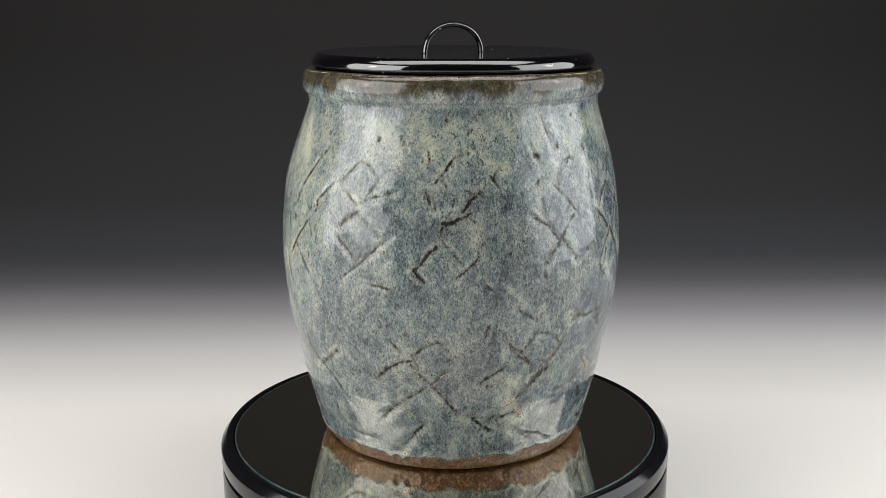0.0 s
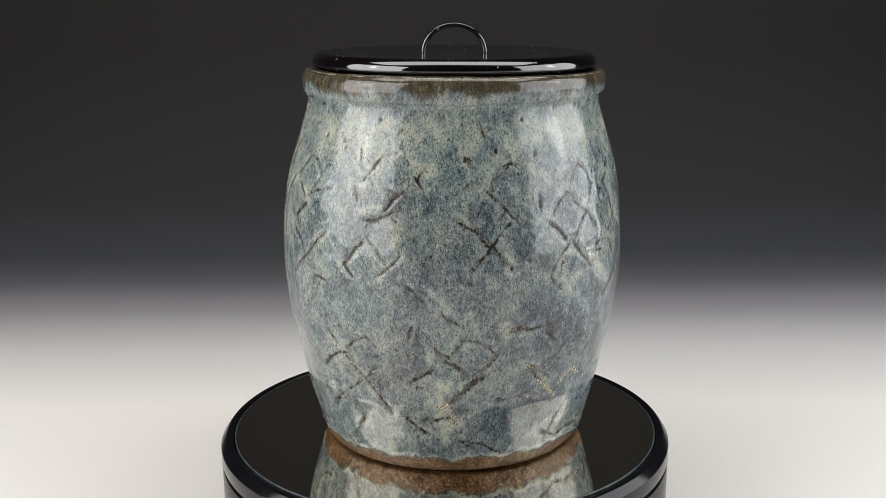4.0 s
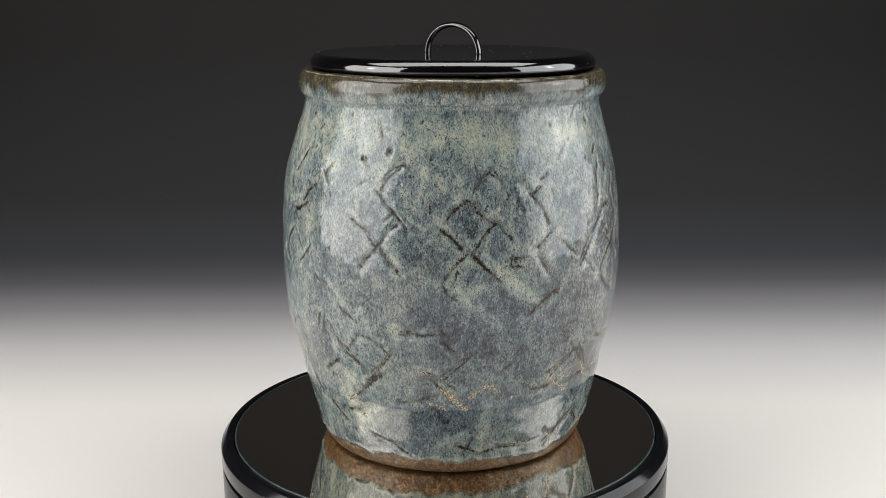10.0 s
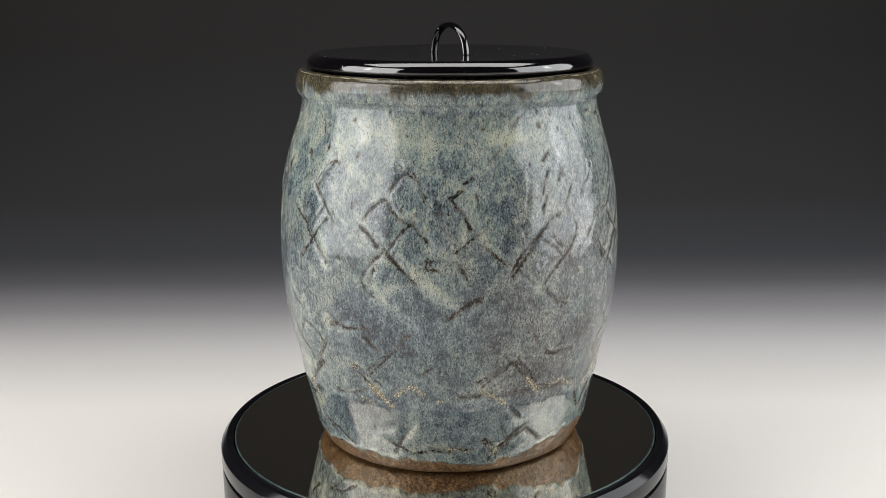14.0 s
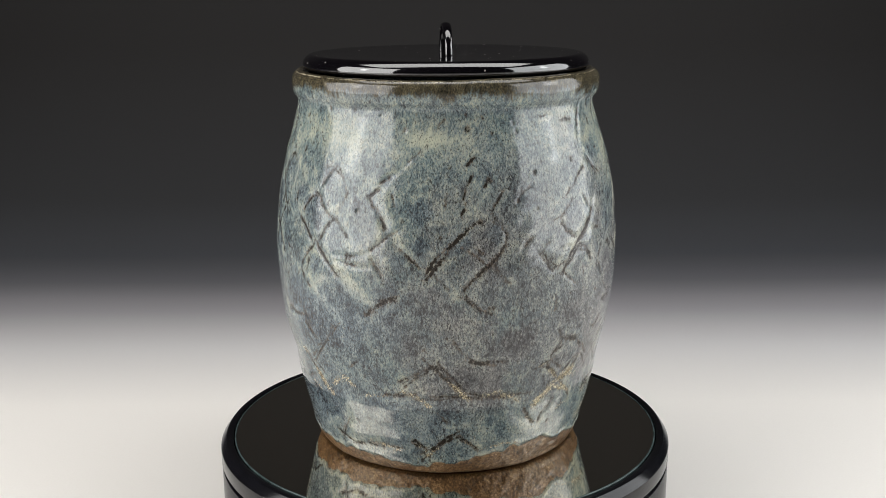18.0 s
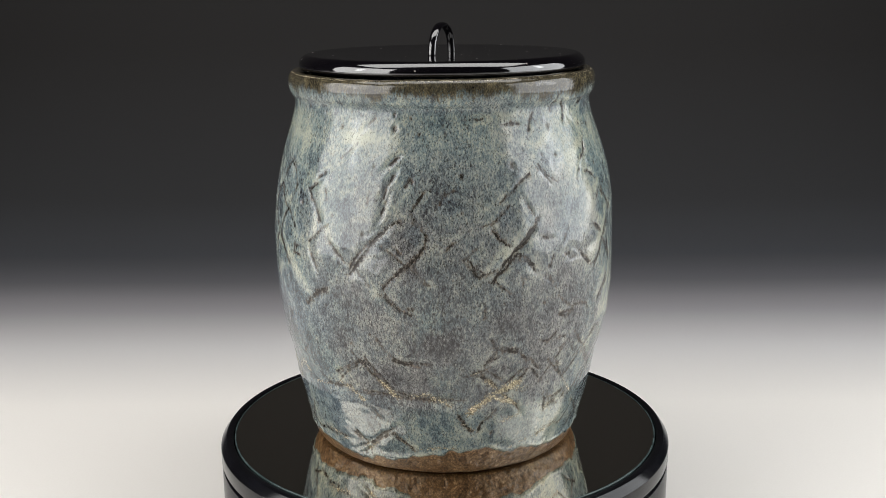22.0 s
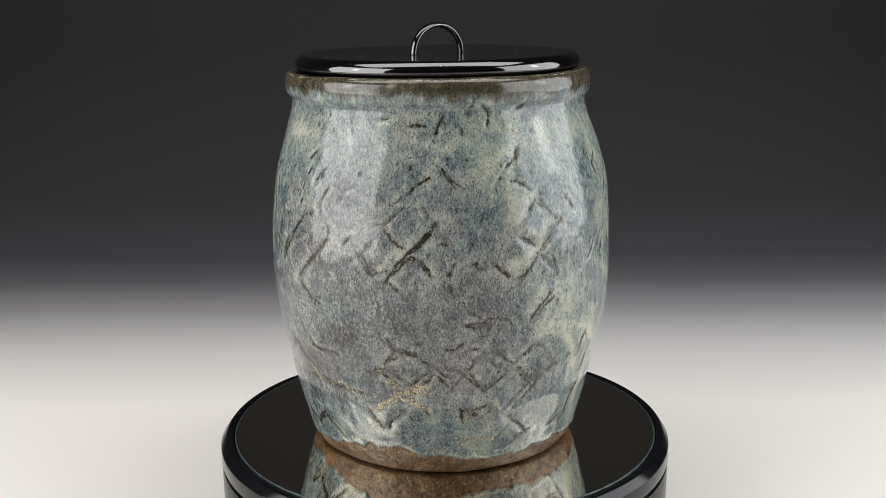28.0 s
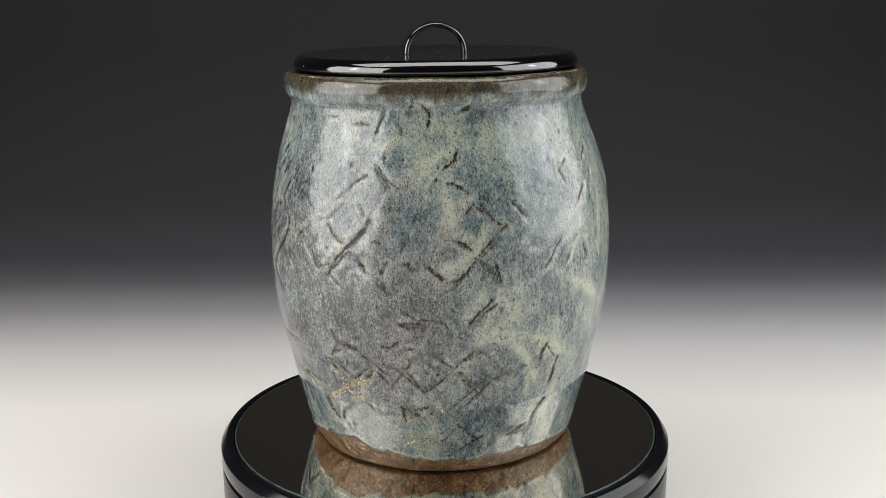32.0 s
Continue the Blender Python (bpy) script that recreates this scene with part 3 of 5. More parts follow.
    groove(1.5, 0.6, (-60.1, 94.0), (-55.9, 88.6), (-52.5, 83.6))
    groove(1.2, 0.4, (-59.8, 114.5), (-63.7, 107.9))
    groove(1.8, 0.4, (-58.3, 54.9), (-57.9, 49.4), (-55.7, 45.4), (-51.8, 42.8), (-47.6, 39.0), (-43.9, 34.3))
    pit(1.2, 0.6, (-57.5, 131.7))
    groove(2.2, 0.5, (-52.8, 43.3), (-46.4, 48.0), (-42.3, 51.8))
    groove(1.8, 0.8, (-52.6, 104.9), (-56.0, 100.3), (-60.1, 95.1), (-64.3, 89.3))
    groove(1.4, 0.5, (-52.6, 104.9), (-50.6, 99.9))
    pit(1.6, 0.5, (-50.0, 64.6))
    groove(1.8, 0.4, (-49.5, 25.2), (-49.2, 19.9), (-45.8, 17.0), (-42.1, 14.9), (-38.6, 14.3))
    pit(2.2, 0.6, (-48.6, 139.3))
    groove(1.8, 0.5, (-48.4, 113.1), (-45.4, 116.5), (-42.5, 120.0))
    pit(2.5, 0.6, (-48.3, 111.6))
    groove(1.6, 0.6, (-48.0, 133.1), (-50.4, 129.8), (-52.6, 126.4), (-55.1, 122.9), (-58.5, 117.7))
    pit(1.6, 0.5, (-45.6, 69.5))
    pit(1.5, 0.3, (-43.0, 62.2))
    pit(3, 0.3, (-39.0, 147.6))
    groove(2.2, 0.7, (-37.8, 100.5), (-35.2, 97.6), (-33.0, 94.6), (-31.5, 92.1))
    groove(2.2, 0.5, (-37.5, 120.6), (-34.0, 117.4), (-31.0, 114.1))
    groove(2.6, 0.6, (-30.8, 110.7), (-34.0, 108.1), (-36.6, 105.5))
    groove(2.4, 0.5, (-30.8, 110.7), (-27.6, 108.0), (-25.6, 105.4), (-24.0, 103.4))
    groove(2.2, 0.4, (-30.6, 114.1), (-26.1, 116.7), (-19.6, 119.1))
    groove(2.2, 0.45, (-30.2, 131.0), (-33.0, 128.1), (-36.0, 125.0), (-37.8, 122.3))
    groove(2, 0.4, (-30.1, 130.4), (-26.4, 127.6), (-24.4, 124.6))
    pit(2.5, 0.3, (-29.8, 122.1))
    pit(1.5, 0.5, (-27.2, 85.4))
    gilt(1.4, 0.29, (-25.7, 41.9), (-22.0, 41.0))
    pit(2.2, 0.9, (-25.5, 138.6))
    groove(2.2, 0.55, (-25.3, 44.8), (-20.9, 49.6), (-17.8, 51.8), (-13.9, 53.0))
    groove(1.6, 0.9, (-25.0, 83.0), (-22.4, 83.1), (-20.0, 82.5))
    groove(2, 0.35, (-23.5, 124.0), (-25.1, 120.4), (-27.2, 117.5))
    gilt(2, 0.58, (-23.0, 12.1), (-20.2, 11.2), (-18.6, 8.7), (-14.1, 7.3))
    pit(3, 0.4, (-22.5, 80.4))
    groove(2.2, 0.7, (-20.8, 100.9), (-23.5, 98.1), (-26.4, 94.4), (-29.5, 91.3), (-31.6, 89.2), (-34.9, 85.9))
    groove(2.2, 0.8, (-20.7, 31.0), (-23.2, 29.0), (-25.4, 26.1))
    gilt(1.6, 0.58, (-20.3, 31.1), (-17.2, 31.5), (-15.6, 29.1), (-14.0, 27.1))
    pit(2.5, 0.5, (-19.9, 68.2))
    groove(2, 0.5, (-19.9, 61.4), (-17.7, 58.3))
    pit(2, 0.4, (-16.5, 137.4))
    pit(1.5, 0.6, (-15.2, 134.9))
    pit(2.6, 0.5, (-14.4, 64.4))
    gilt(1.6, 0.43, (-13.5, 50.0), (-11.8, 47.1), (-9.9, 44.9))
    groove(2.2, 0.6, (-13.4, 51.0), (-10.1, 45.1), (-6.0, 40.7), (-2.3, 35.2), (0.8, 30.5))
    groove(2, 0.6, (-12.8, 54.9), (-11.6, 50.7))
    groove(2, 0.45, (-12.2, 55.7), (-9.0, 59.6), (-4.6, 61.7), (-1.1, 57.4))
    groove(2, 0.9, (-11.6, 90.8), (-10.2, 88.2), (-8.9, 86.5))
    groove(2.4, 0.6, (-11.2, 23.3), (-14.2, 19.5), (-18.0, 14.3))
    groove(1.2, 0.7, (-8.2, 134.5), (-7.2, 130.5), (-6.4, 128.6))
    groove(2.4, 0.9, (-8.1, 119.6), (-7.3, 117.8), (-6.9, 115.7))
    groove(1.5, 0.3, (-5.2, 127.4), (-1.9, 122.3))
    groove(2, 0.85, (-5.1, 99.2), (-7.3, 96.6), (-9.3, 93.3), (-11.4, 90.3))
    gilt(1.4, 0.43, (-4.4, 45.9), (-2.1, 47.3))
    groove(1.6, 0.35, (-3.1, 101.8), (-0.1, 97.5), (2.4, 93.8))
    groove(1.6, 0.6, (-2.6, 107.4), (-3.9, 104.0))
    groove(2.6, 1.1, (-2.6, 108.4), (-0.0, 109.0), (2.0, 110.3), (4.4, 111.3))
    pit(2, 0.9, (-2.5, 145.8))
    groove(2, 0.5, (-2.1, 48.1), (-5.9, 44.3), (-9.9, 40.5), (-14.0, 37.1), (-18.3, 34.0), (-25.6, 27.9))
    groove(1.8, 0.7, (0.7, 132.9), (-1.2, 130.1), (-2.9, 127.0), (-5.1, 124.0))
    groove(1.2, 0.5, (0.7, 132.9), (3.2, 133.5))
    groove(1.8, 0.5, (4.4, 111.3), (6.4, 109.3))
    groove(1.5, 0.6, (4.4, 120.6), (7.7, 118.9))
    groove(2.4, 0.7, (6.7, 27.6), (10.0, 23.3), (13.9, 20.9))
    groove(2.2, 0.6, (7.5, 26.4), (10.5, 23.1), (13.5, 20.6))
    groove(1.8, 0.55, (7.6, 95.1), (5.7, 92.2), (3.2, 89.7), (1.2, 87.7))
    groove(2.2, 1, (8.2, 119.3), (6.1, 117.7), (4.8, 115.4), (3.4, 113.0))
    groove(2.2, 0.65, (9.3, 42.9), (12.2, 45.7), (15.1, 47.6), (16.9, 48.9))
    groove(1.8, 0.45, (9.3, 42.9), (13.0, 41.0))
    groove(1.6, 0.35, (9.6, 85.2), (12.1, 82.4), (14.9, 79.3))
    pit(1.4, 0.6, (10.3, 149.0))
    groove(1.4, 0.6, (10.7, 67.0), (10.1, 63.5))
    pit(1.8, 0.4, (10.9, 132.6))
    groove(1.2, 0.7, (11.2, 67.5), (9.9, 64.1))
    groove(1.4, 0.4, (11.5, 123.6), (9.5, 121.1))
    groove(1.8, 0.6, (11.6, 24.8), (14.7, 27.4))
    pit(1.6, 0.5, (12.7, 102.2))
    groove(2, 0.9, (14.7, 128.2), (13.4, 126.2), (12.8, 124.5), (13.9, 122.5))
    pit(2, 0.7, (14.9, 79.3))
    groove(2, 0.35, (16.1, 63.6), (18.7, 57.6), (21.4, 53.9))
    pit(1.5, 0.5, (16.3, 116.9))
    pit(1.4, 0.7, (17.5, 96.2))
    groove(2.6, 0.6, (17.7, 26.9), (21.7, 28.1))
    pit(1.8, 0.9, (19.8, 147.5))
    gilt(2.4, 0.68, (20.1, 33.0), (21.6, 33.9))
    groove(2, 0.6, (21.3, 72.9), (23.4, 71.2), (25.6, 69.2))
    groove(2.2, 0.5, (21.4, 53.9), (24.1, 51.8), (26.6, 49.0))
    gilt(2.2, 0.65, (21.6, 33.4), (23.3, 30.2), (24.2, 27.4))
    groove(3, 0.4, (25.8, 17.4), (30.0, 14.9))
    groove(2, 0.7, (26.7, 108.4), (28.4, 107.0), (30.9, 105.5), (32.6, 102.2), (35.1, 99.2))
    pit(1.6, 0.6, (26.7, 108.3))
    pit(1.4, 0.6, (26.8, 73.7))
    pit(1.5, 0.6, (27.0, 74.1))
    groove(1.8, 0.5, (27.5, 122.2), (29.9, 123.2))
    pit(2, 0.6, (27.6, 121.9))
    pit(2, 0.8, (27.7, 132.0))
    groove(1.4, 0.7, (27.7, 132.9), (28.9, 130.4))
    pit(2.2, 0.9, (28.7, 131.8))
    groove(1.2, 0.6, (28.7, 131.8), (30.4, 129.1))
    pit(1.8, 0.7, (28.7, 86.7))
    pit(2.2, 0.8, (28.9, 86.2))
    groove(1.8, 0.4, (32.3, 61.5), (34.9, 59.2), (37.5, 56.2))
    groove(1, 0.8, (32.4, 145.0), (33.5, 141.9), (34.0, 138.9))
    gilt(1, 0.25, (33.2, 46.6), (34.7, 46.1))
    groove(2.4, 0.8, (33.8, 46.1), (30.9, 44.4), (28.0, 41.2), (24.9, 37.2))
    groove(2.6, 0.85, (33.9, 45.6), (31.1, 43.4), (28.3, 40.6), (25.5, 37.5), (23.2, 35.4))
    groove(1.8, 0.7, (35.0, 119.6), (37.1, 116.9), (39.9, 113.9), (42.2, 110.5), (44.4, 107.5))
    groove(2.2, 0.8, (35.9, 99.6), (38.1, 96.4), (40.1, 93.8), (41.7, 91.3))
    groove(2.2, 0.8, (35.9, 100.1), (34.3, 97.1), (32.1, 94.3), (30.4, 90.9))
    groove(1.4, 0.5, (36.6, 124.7), (39.2, 128.7))
    pit(2.4, 1, (37.6, 134.8))
    groove(2.2, 0.55, (38.3, 55.5), (35.7, 51.8), (33.3, 48.7))
    groove(1.4, 0.4, (39.4, 111.2), (37.7, 109.2))
    pit(2.5, 0.6, (39.4, 35.1))
    groove(1.8, 0.5, (40.4, 129.3), (43.3, 130.1), (45.1, 128.0))
    groove(2, 0.6, (41.5, 107.6), (39.3, 105.6), (37.6, 102.8), (35.9, 99.6))
    pit(1.5, 0.8, (41.9, 123.2))
    groove(2, 0.5, (42.6, 64.9), (47.0, 65.8))
    pit(3, 0.8, (44.4, 66.0))
    groove(1.8, 0.4, (44.4, 130.2), (46.3, 128.2))
    groove(2.2, 0.4, (44.5, 110.2), (47.0, 107.8))
    pit(1.5, 0.5, (45.3, 81.1))
    pit(3, 0.7, (45.3, 66.2))
    pit(3, 0.6, (46.6, 67.7))
    pit(1.8, 0.6, (47.0, 92.8))
    pit(1.2, 0.4, (47.3, 145.8))
    pit(2, 0.9, (47.4, 93.1))
    pit(1.6, 0.6, (47.9, 146.1))
    gilt(1.6, 0.58, (49.0, 48.9), (50.6, 47.4))
    groove(2.4, 0.6, (49.7, 48.2), (52.4, 44.3), (55.2, 41.3), (58.0, 37.9))
    pit(2, 0.7, (50.9, 32.9))
    pit(2.6, 0.8, (51.2, 133.0))
    groove(1.4, 0.5, (51.7, 116.6), (51.8, 112.9))
    pit(2.4, 0.5, (54.1, 20.4))
    groove(2, 0.4, (55.2, 48.3), (57.9, 50.8))
    pit(2.6, 0.6, (55.3, 67.0))
    groove(2.2, 0.45, (55.6, 63.0), (57.3, 60.6), (59.1, 58.1))
    groove(2.4, 0.5, (55.7, 84.6), (57.8, 81.3), (59.5, 79.7))
    groove(2.4, 0.75, (55.8, 106.2), (57.9, 104.0), (59.6, 101.9), (60.9, 99.7))
    groove(2, 0.6, (60.0, 91.1), (59.0, 86.8))
    pit(2, 0.8, (62.2, 149.8))
    groove(2, 0.5, (62.7, 117.2), (64.9, 116.3))
    groove(2.2, 0.6, (62.9, 97.5), (60.4, 94.3), (58.4, 91.6), (56.2, 88.6))
    groove(2.2, 0.7, (63.1, 116.9), (60.9, 115.5), (58.9, 113.5), (56.8, 110.4))
    groove(2.4, 0.9, (64.2, 97.7), (65.9, 95.2), (68.4, 91.8), (70.9, 88.8), (72.5, 87.0))
    gilt(2.2, 0.65, (64.8, 38.7), (67.4, 41.4), (70.3, 42.0), (73.5, 40.0))
    groove(2.2, 0.7, (65.0, 115.6), (66.2, 113.0), (68.4, 110.5), (70.9, 108.8))
    groove(2, 0.5, (65.6, 121.8), (67.6, 125.3), (69.4, 127.4), (71.5, 129.0))
    groove(2, 0.4, (65.8, 57.7), (63.2, 55.5), (60.5, 54.4))
    groove(2.4, 0.5, (67.8, 22.4), (64.5, 16.8), (62.7, 12.5))
    groove(2.4, 0.35, (68.9, 64.4), (66.2, 59.5))
    pit(2, 0.6, (70.3, 65.1))
    groove(2.2, 0.65, (71.3, 108.4), (69.3, 106.3), (67.3, 103.1), (65.6, 99.9))
    groove(1.8, 0.4, (71.5, 128.0), (74.2, 122.9), (75.7, 118.8))
    groove(2.2, 0.6, (72.3, 108.4), (74.3, 105.3), (76.3, 102.5))
    pit(2, 0.4, (73.0, 23.3))
    groove(2.6, 0.4, (74.0, 13.0), (80.4, 14.1), (84.7, 15.1))
    groove(2, 0.35, (74.1, 48.5), (76.8, 51.0))
    pit(1.6, 0.9, (74.3, 149.8))
    groove(1.8, 0.5, (75.7, 118.4), (74.3, 114.7), (72.3, 110.9))
    groove(1.8, 1, (76.2, 92.4), (76.7, 95.0), (78.4, 95.2))
    groove(1.8, 1, (76.7, 91.8), (79.2, 91.7))
    groove(2.4, 0.5, (77.4, 14.3), (89.2, 14.0))
    gilt(1.8, 0.58, (77.4, 15.1), (82.8, 14.5), (89.6, 12.6))
    pit(2, 0.7, (77.5, 93.9))
    gilt(1.4, 0.50, (79.4, 37.0), (86.1, 38.1))
    pit(1.8, 0.7, (79.9, 112.5))
    pit(2.2, 0.7, (80.1, 112.6))
    groove(2.6, 0.85, (84.2, 117.2), (86.5, 113.7), (88.1, 110.6), (89.4, 107.4))
    pit(1.6, 0.9, (84.9, 148.4))
    groove(2.2, 0.7, (85.9, 93.6), (87.2, 90.8), (88.5, 88.2))
    groove(2, 0.7, (86.4, 120.5), (84.7, 118.9))
    groove(2.4, 0.55, (87.0, 38.4), (92.8, 38.9), (96.6, 39.6))
    groove(1.8, 0.5, (89.9, 125.4), (88.1, 124.0))
    groove(3.4, 0.9, (91.3, 79.9), (88.8, 78.2), (86.3, 76.0), (83.7, 73.3))
    groove(1.6, 0.5, (91.6, 118.8), (92.1, 116.3))
    groove(2.4, 0.6, (92.3, 105.2), (89.7, 103.2), (88.1, 101.1), (85.6, 98.6))
    gilt(2, 0.65, (93.5, 40.4), (97.4, 38.4), (101.6, 35.0))
    groove(2.4, 0.7, (93.5, 99.9), (95.6, 98.0), (97.6, 95.8))
    gilt(0.8, 0.22, (93.9, 99.2), (96.4, 97.1))
    groove(2.2, 0.45, (93.9, 45.1), (97.1, 48.1), (101.0, 51.0), (103.8, 52.9))
    pit(1.8, 0.8, (94.1, 143.1))
    groove(2.4, 0.6, (94.4, 17.5), (97.7, 15.3))
    groove(2.2, 0.7, (96.3, 17.9), (98.9, 15.0), (102.1, 13.1))
    gilt(1.8, 0.36, (97.8, 15.4), (100.9, 11.6))
    pit(1.5, 0.6, (98.0, 149.4))
    groove(1.4, 0.4, (99.5, 135.1), (96.5, 132.0))
    gilt(2, 0.50, (99.7, 10.7), (104.2, 13.2))
    pit(2, 0.5, (101.2, 59.6))
    groove(2.2, 0.45, (101.7, 50.1), (99.0, 47.9), (96.4, 45.5))
    groove(2.4, 0.35, (103.2, 39.1), (110.9, 38.5), (120.5, 37.3), (130.5, 36.8))
    groove(2, 0.5, (104.9, 30.8), (107.8, 27.4))
    groove(2.2, 0.6, (105.0, 51.2), (106.9, 48.0), (109.1, 44.9), (111.3, 41.8))
    gilt(1.4, 0.32, (105.5, 50.0), (109.1, 44.9))
    gilt(1, 0.29, (105.9, 29.5), (108.4, 27.4))
    pit(2, 0.7, (106.4, 103.9))
    groove(1.4, 0.5, (107.6, 147.0), (105.0, 144.3))
    pit(1.4, 0.7, (108.1, 64.6))
    groove(1.2, 0.5, (108.4, 120.0), (107.9, 115.9))
    pit(1.6, 0.6, (109.4, 129.6))
    gilt(2, 0.65, (110.0, 43.6), (111.8, 41.5), (114.3, 38.5))
    pit(2, 0.4, (111.2, 91.6))
    groove(2.2, 0.8, (111.8, 22.0), (108.7, 20.2), (105.5, 17.4), (102.5, 13.9))
    groove(2.4, 0.8, (112.8, 20.1), (115.4, 17.3), (118.9, 13.8))
    gilt(1.4, 0.36, (113.2, 19.3), (118.2, 13.9))
    groove(2.4, 0.7, (113.3, 80.6), (115.8, 78.3), (118.1, 75.9))
    groove(1.6, 0.8, (113.9, 122.0), (113.4, 118.5))
    groove(1.8, 0.9, (114.0, 116.4), (113.0, 113.1))
    groove(2.2, 0.85, (114.2, 55.0), (117.2, 53.6), (121.4, 52.8))
    pit(1.4, 0.8, (115.0, 148.8))
    pit(2.2, 0.9, (115.3, 143.7))
    groove(2.2, 0.8, (115.4, 108.1), (112.9, 104.8), (110.4, 102.3), (107.9, 99.5), (105.7, 96.9), (103.7, 93.6), (102.5, 90.8))
    groove(1.8, 0.9, (115.9, 126.0), (115.0, 124.0))
    groove(1.8, 0.9, (116.8, 132.7), (115.3, 131.1))
    groove(1.6, 0.5, (117.0, 100.0), (118.7, 97.8))
    pit(1.6, 0.6, (120.9, 147.6))
    pit(1.6, 0.8, (120.9, 76.2))
    gilt(1.4, 0.50, (121.2, 13.8), (128.8, 14.7), (134.1, 15.2))
    groove(1.8, 0.9, (121.4, 125.2), (120.4, 123.2))
    gilt(2, 0.58, (121.6, 38.9), (124.5, 39.6))
    groove(2, 0.45, (122.0, 111.6), (124.0, 108.5), (126.6, 104.3))
    groove(2.4, 0.45, (122.0, 92.5), (123.6, 89.3), (125.3, 87.1))
    groove(2, 0.4, (122.0, 92.2), (123.7, 88.8))
    pit(1.8, 0.8, (122.1, 76.3))
    pit(1.8, 0.7, (122.2, 124.0))
    pit(1.6, 0.6, (123.9, 141.9))
    groove(2.2, 0.8, (124.3, 97.4), (122.0, 95.0), (119.8, 92.4), (117.5, 89.6), (115.3, 87.1), (113.6, 84.5))
    gilt(0.8, 0.29, (125.3, 33.3), (128.2, 32.6))
    groove(1.6, 0.8, (125.3, 119.9), (124.0, 117.8))
    groove(2.4, 0.8, (125.7, 99.7), (123.7, 96.8), (121.8, 93.9))
    gilt(2, 0.65, (128.3, 37.7), (131.1, 36.7), (133.0, 35.2))
    pit(1.5, 0.5, (130.4, 116.5))
    pit(1.6, 0.7, (131.8, 145.3))
    groove(1.8, 0.6, (132.3, 99.0), (134.4, 101.8))
    pit(1.6, 0.7, (132.6, 142.1))
    pit(1.4, 0.5, (134.3, 87.8))
    groove(2.6, 0.7, (136.6, 29.4), (138.4, 25.8), (140.8, 23.3))
    pit(1.4, 0.5, (137.2, 113.0))
    pit(2, 0.9, (137.2, 126.4))
    groove(2.2, 0.6, (137.5, 95.1), (139.2, 92.4), (140.8, 89.7), (142.2, 88.2))
    gilt(1.6, 0.36, (137.8, 25.8), (141.8, 23.1))
    groove(1.8, 0.4, (137.8, 96.0), (140.9, 99.3))
    groove(2.2, 0.6, (139.3, 94.6), (140.6, 91.7), (142.7, 88.9))
    gilt(1, 0.36, (139.5, 48.4), (142.6, 49.1))
    pit(1.4, 0.6, (139.7, 139.1))
    groove(1.4, 0.4, (139.7, 146.9), (145.5, 146.9))
    groove(2, 0.5, (139.9, 49.0), (142.7, 49.4), (146.2, 44.7), (150.9, 39.0), (156.8, 32.9), (158.5, 30.1))
    groove(1.4, 0.5, (144.0, 75.5), (143.7, 72.6))
    pit(1.2, 0.5, (144.8, 138.2))
    groove(2, 0.8, (144.9, 26.7), (143.9, 24.0))
    pit(2, 0.4, (146.0, 95.8))
    gilt(1.8, 0.58, (146.2, 44.2), (149.0, 41.1))
    pit(1.8, 0.9, (146.2, 105.8))
    groove(2.2, 0.7, (146.4, 62.2), (148.1, 58.6))
    groove(2.2, 0.7, (146.7, 105.3), (148.4, 102.6), (151.4, 100.0))
    groove(1.6, 0.4, (147.5, 86.0), (150.8, 82.2))
    groove(2, 0.45, (147.8, 57.9), (145.8, 54.9), (144.5, 52.4))
    groove(2.4, 0.8, (148.1, 58.6), (151.6, 57.8), (155.2, 56.6))
    pit(2, 0.7, (148.5, 21.3))
    groove(2, 0.5, (149.0, 30.7), (146.6, 28.0))
    pit(1.4, 0.6, (149.9, 77.6))
    gilt(1.6, 0.50, (150.9, 39.0), (153.2, 36.4), (155.8, 34.3))
    groove(2, 0.45, (151.0, 113.7), (148.4, 110.6), (146.3, 108.5))
    groove(1.8, 0.5, (151.1, 118.8), (149.4, 116.4))
    groove(2.2, 0.65, (152.5, 94.6), (150.0, 91.4), (147.8, 88.9), (146.6, 87.6))
    gilt(2.2, 0.58, (152.7, 41.4), (158.5, 39.8))
    groove(2.2, 0.5, (152.8, 95.7), (155.8, 95.1), (158.3, 92.8))
    groove(1.4, 0.8, (153.5, 144.7), (156.0, 145.2), (158.0, 144.6))
    groove(1.6, 0.6, (153.7, 144.2), (157.0, 144.7), (158.4, 144.7))
    groove(2.2, 0.55, (154.2, 96.5), (157.2, 94.5), (159.2, 91.7))
    pit(2.4, 0.7, (154.2, 129.4))
    pit(1.6, 0.6, (155.4, 86.8))
    groove(1.2, 0.5, (155.8, 85.7), (155.9, 80.1))
    groove(2.2, 0.5, (156.1, 55.8), (158.9, 52.4))
    groove(2.2, 0.6, (156.4, 54.5), (159.5, 52.2))
    gilt(1.2, 0.43, (156.6, 28.3), (159.5, 29.0))
    pit(1.6, 0.5, (156.6, 86.8))
    gilt(1.4, 0.50, (157.3, 12.7), (162.8, 14.8))
    groove(2, 0.5, (157.9, 48.2), (154.9, 45.4), (152.9, 43.4))
    groove(2, 0.4, (158.0, 114.6), (159.7, 111.5))
    pit(1.6, 0.6, (158.6, 135.0))
    groove(2.4, 0.55, (159.3, 125.3), (156.8, 123.8), (154.6, 121.7), (152.8, 119.6))
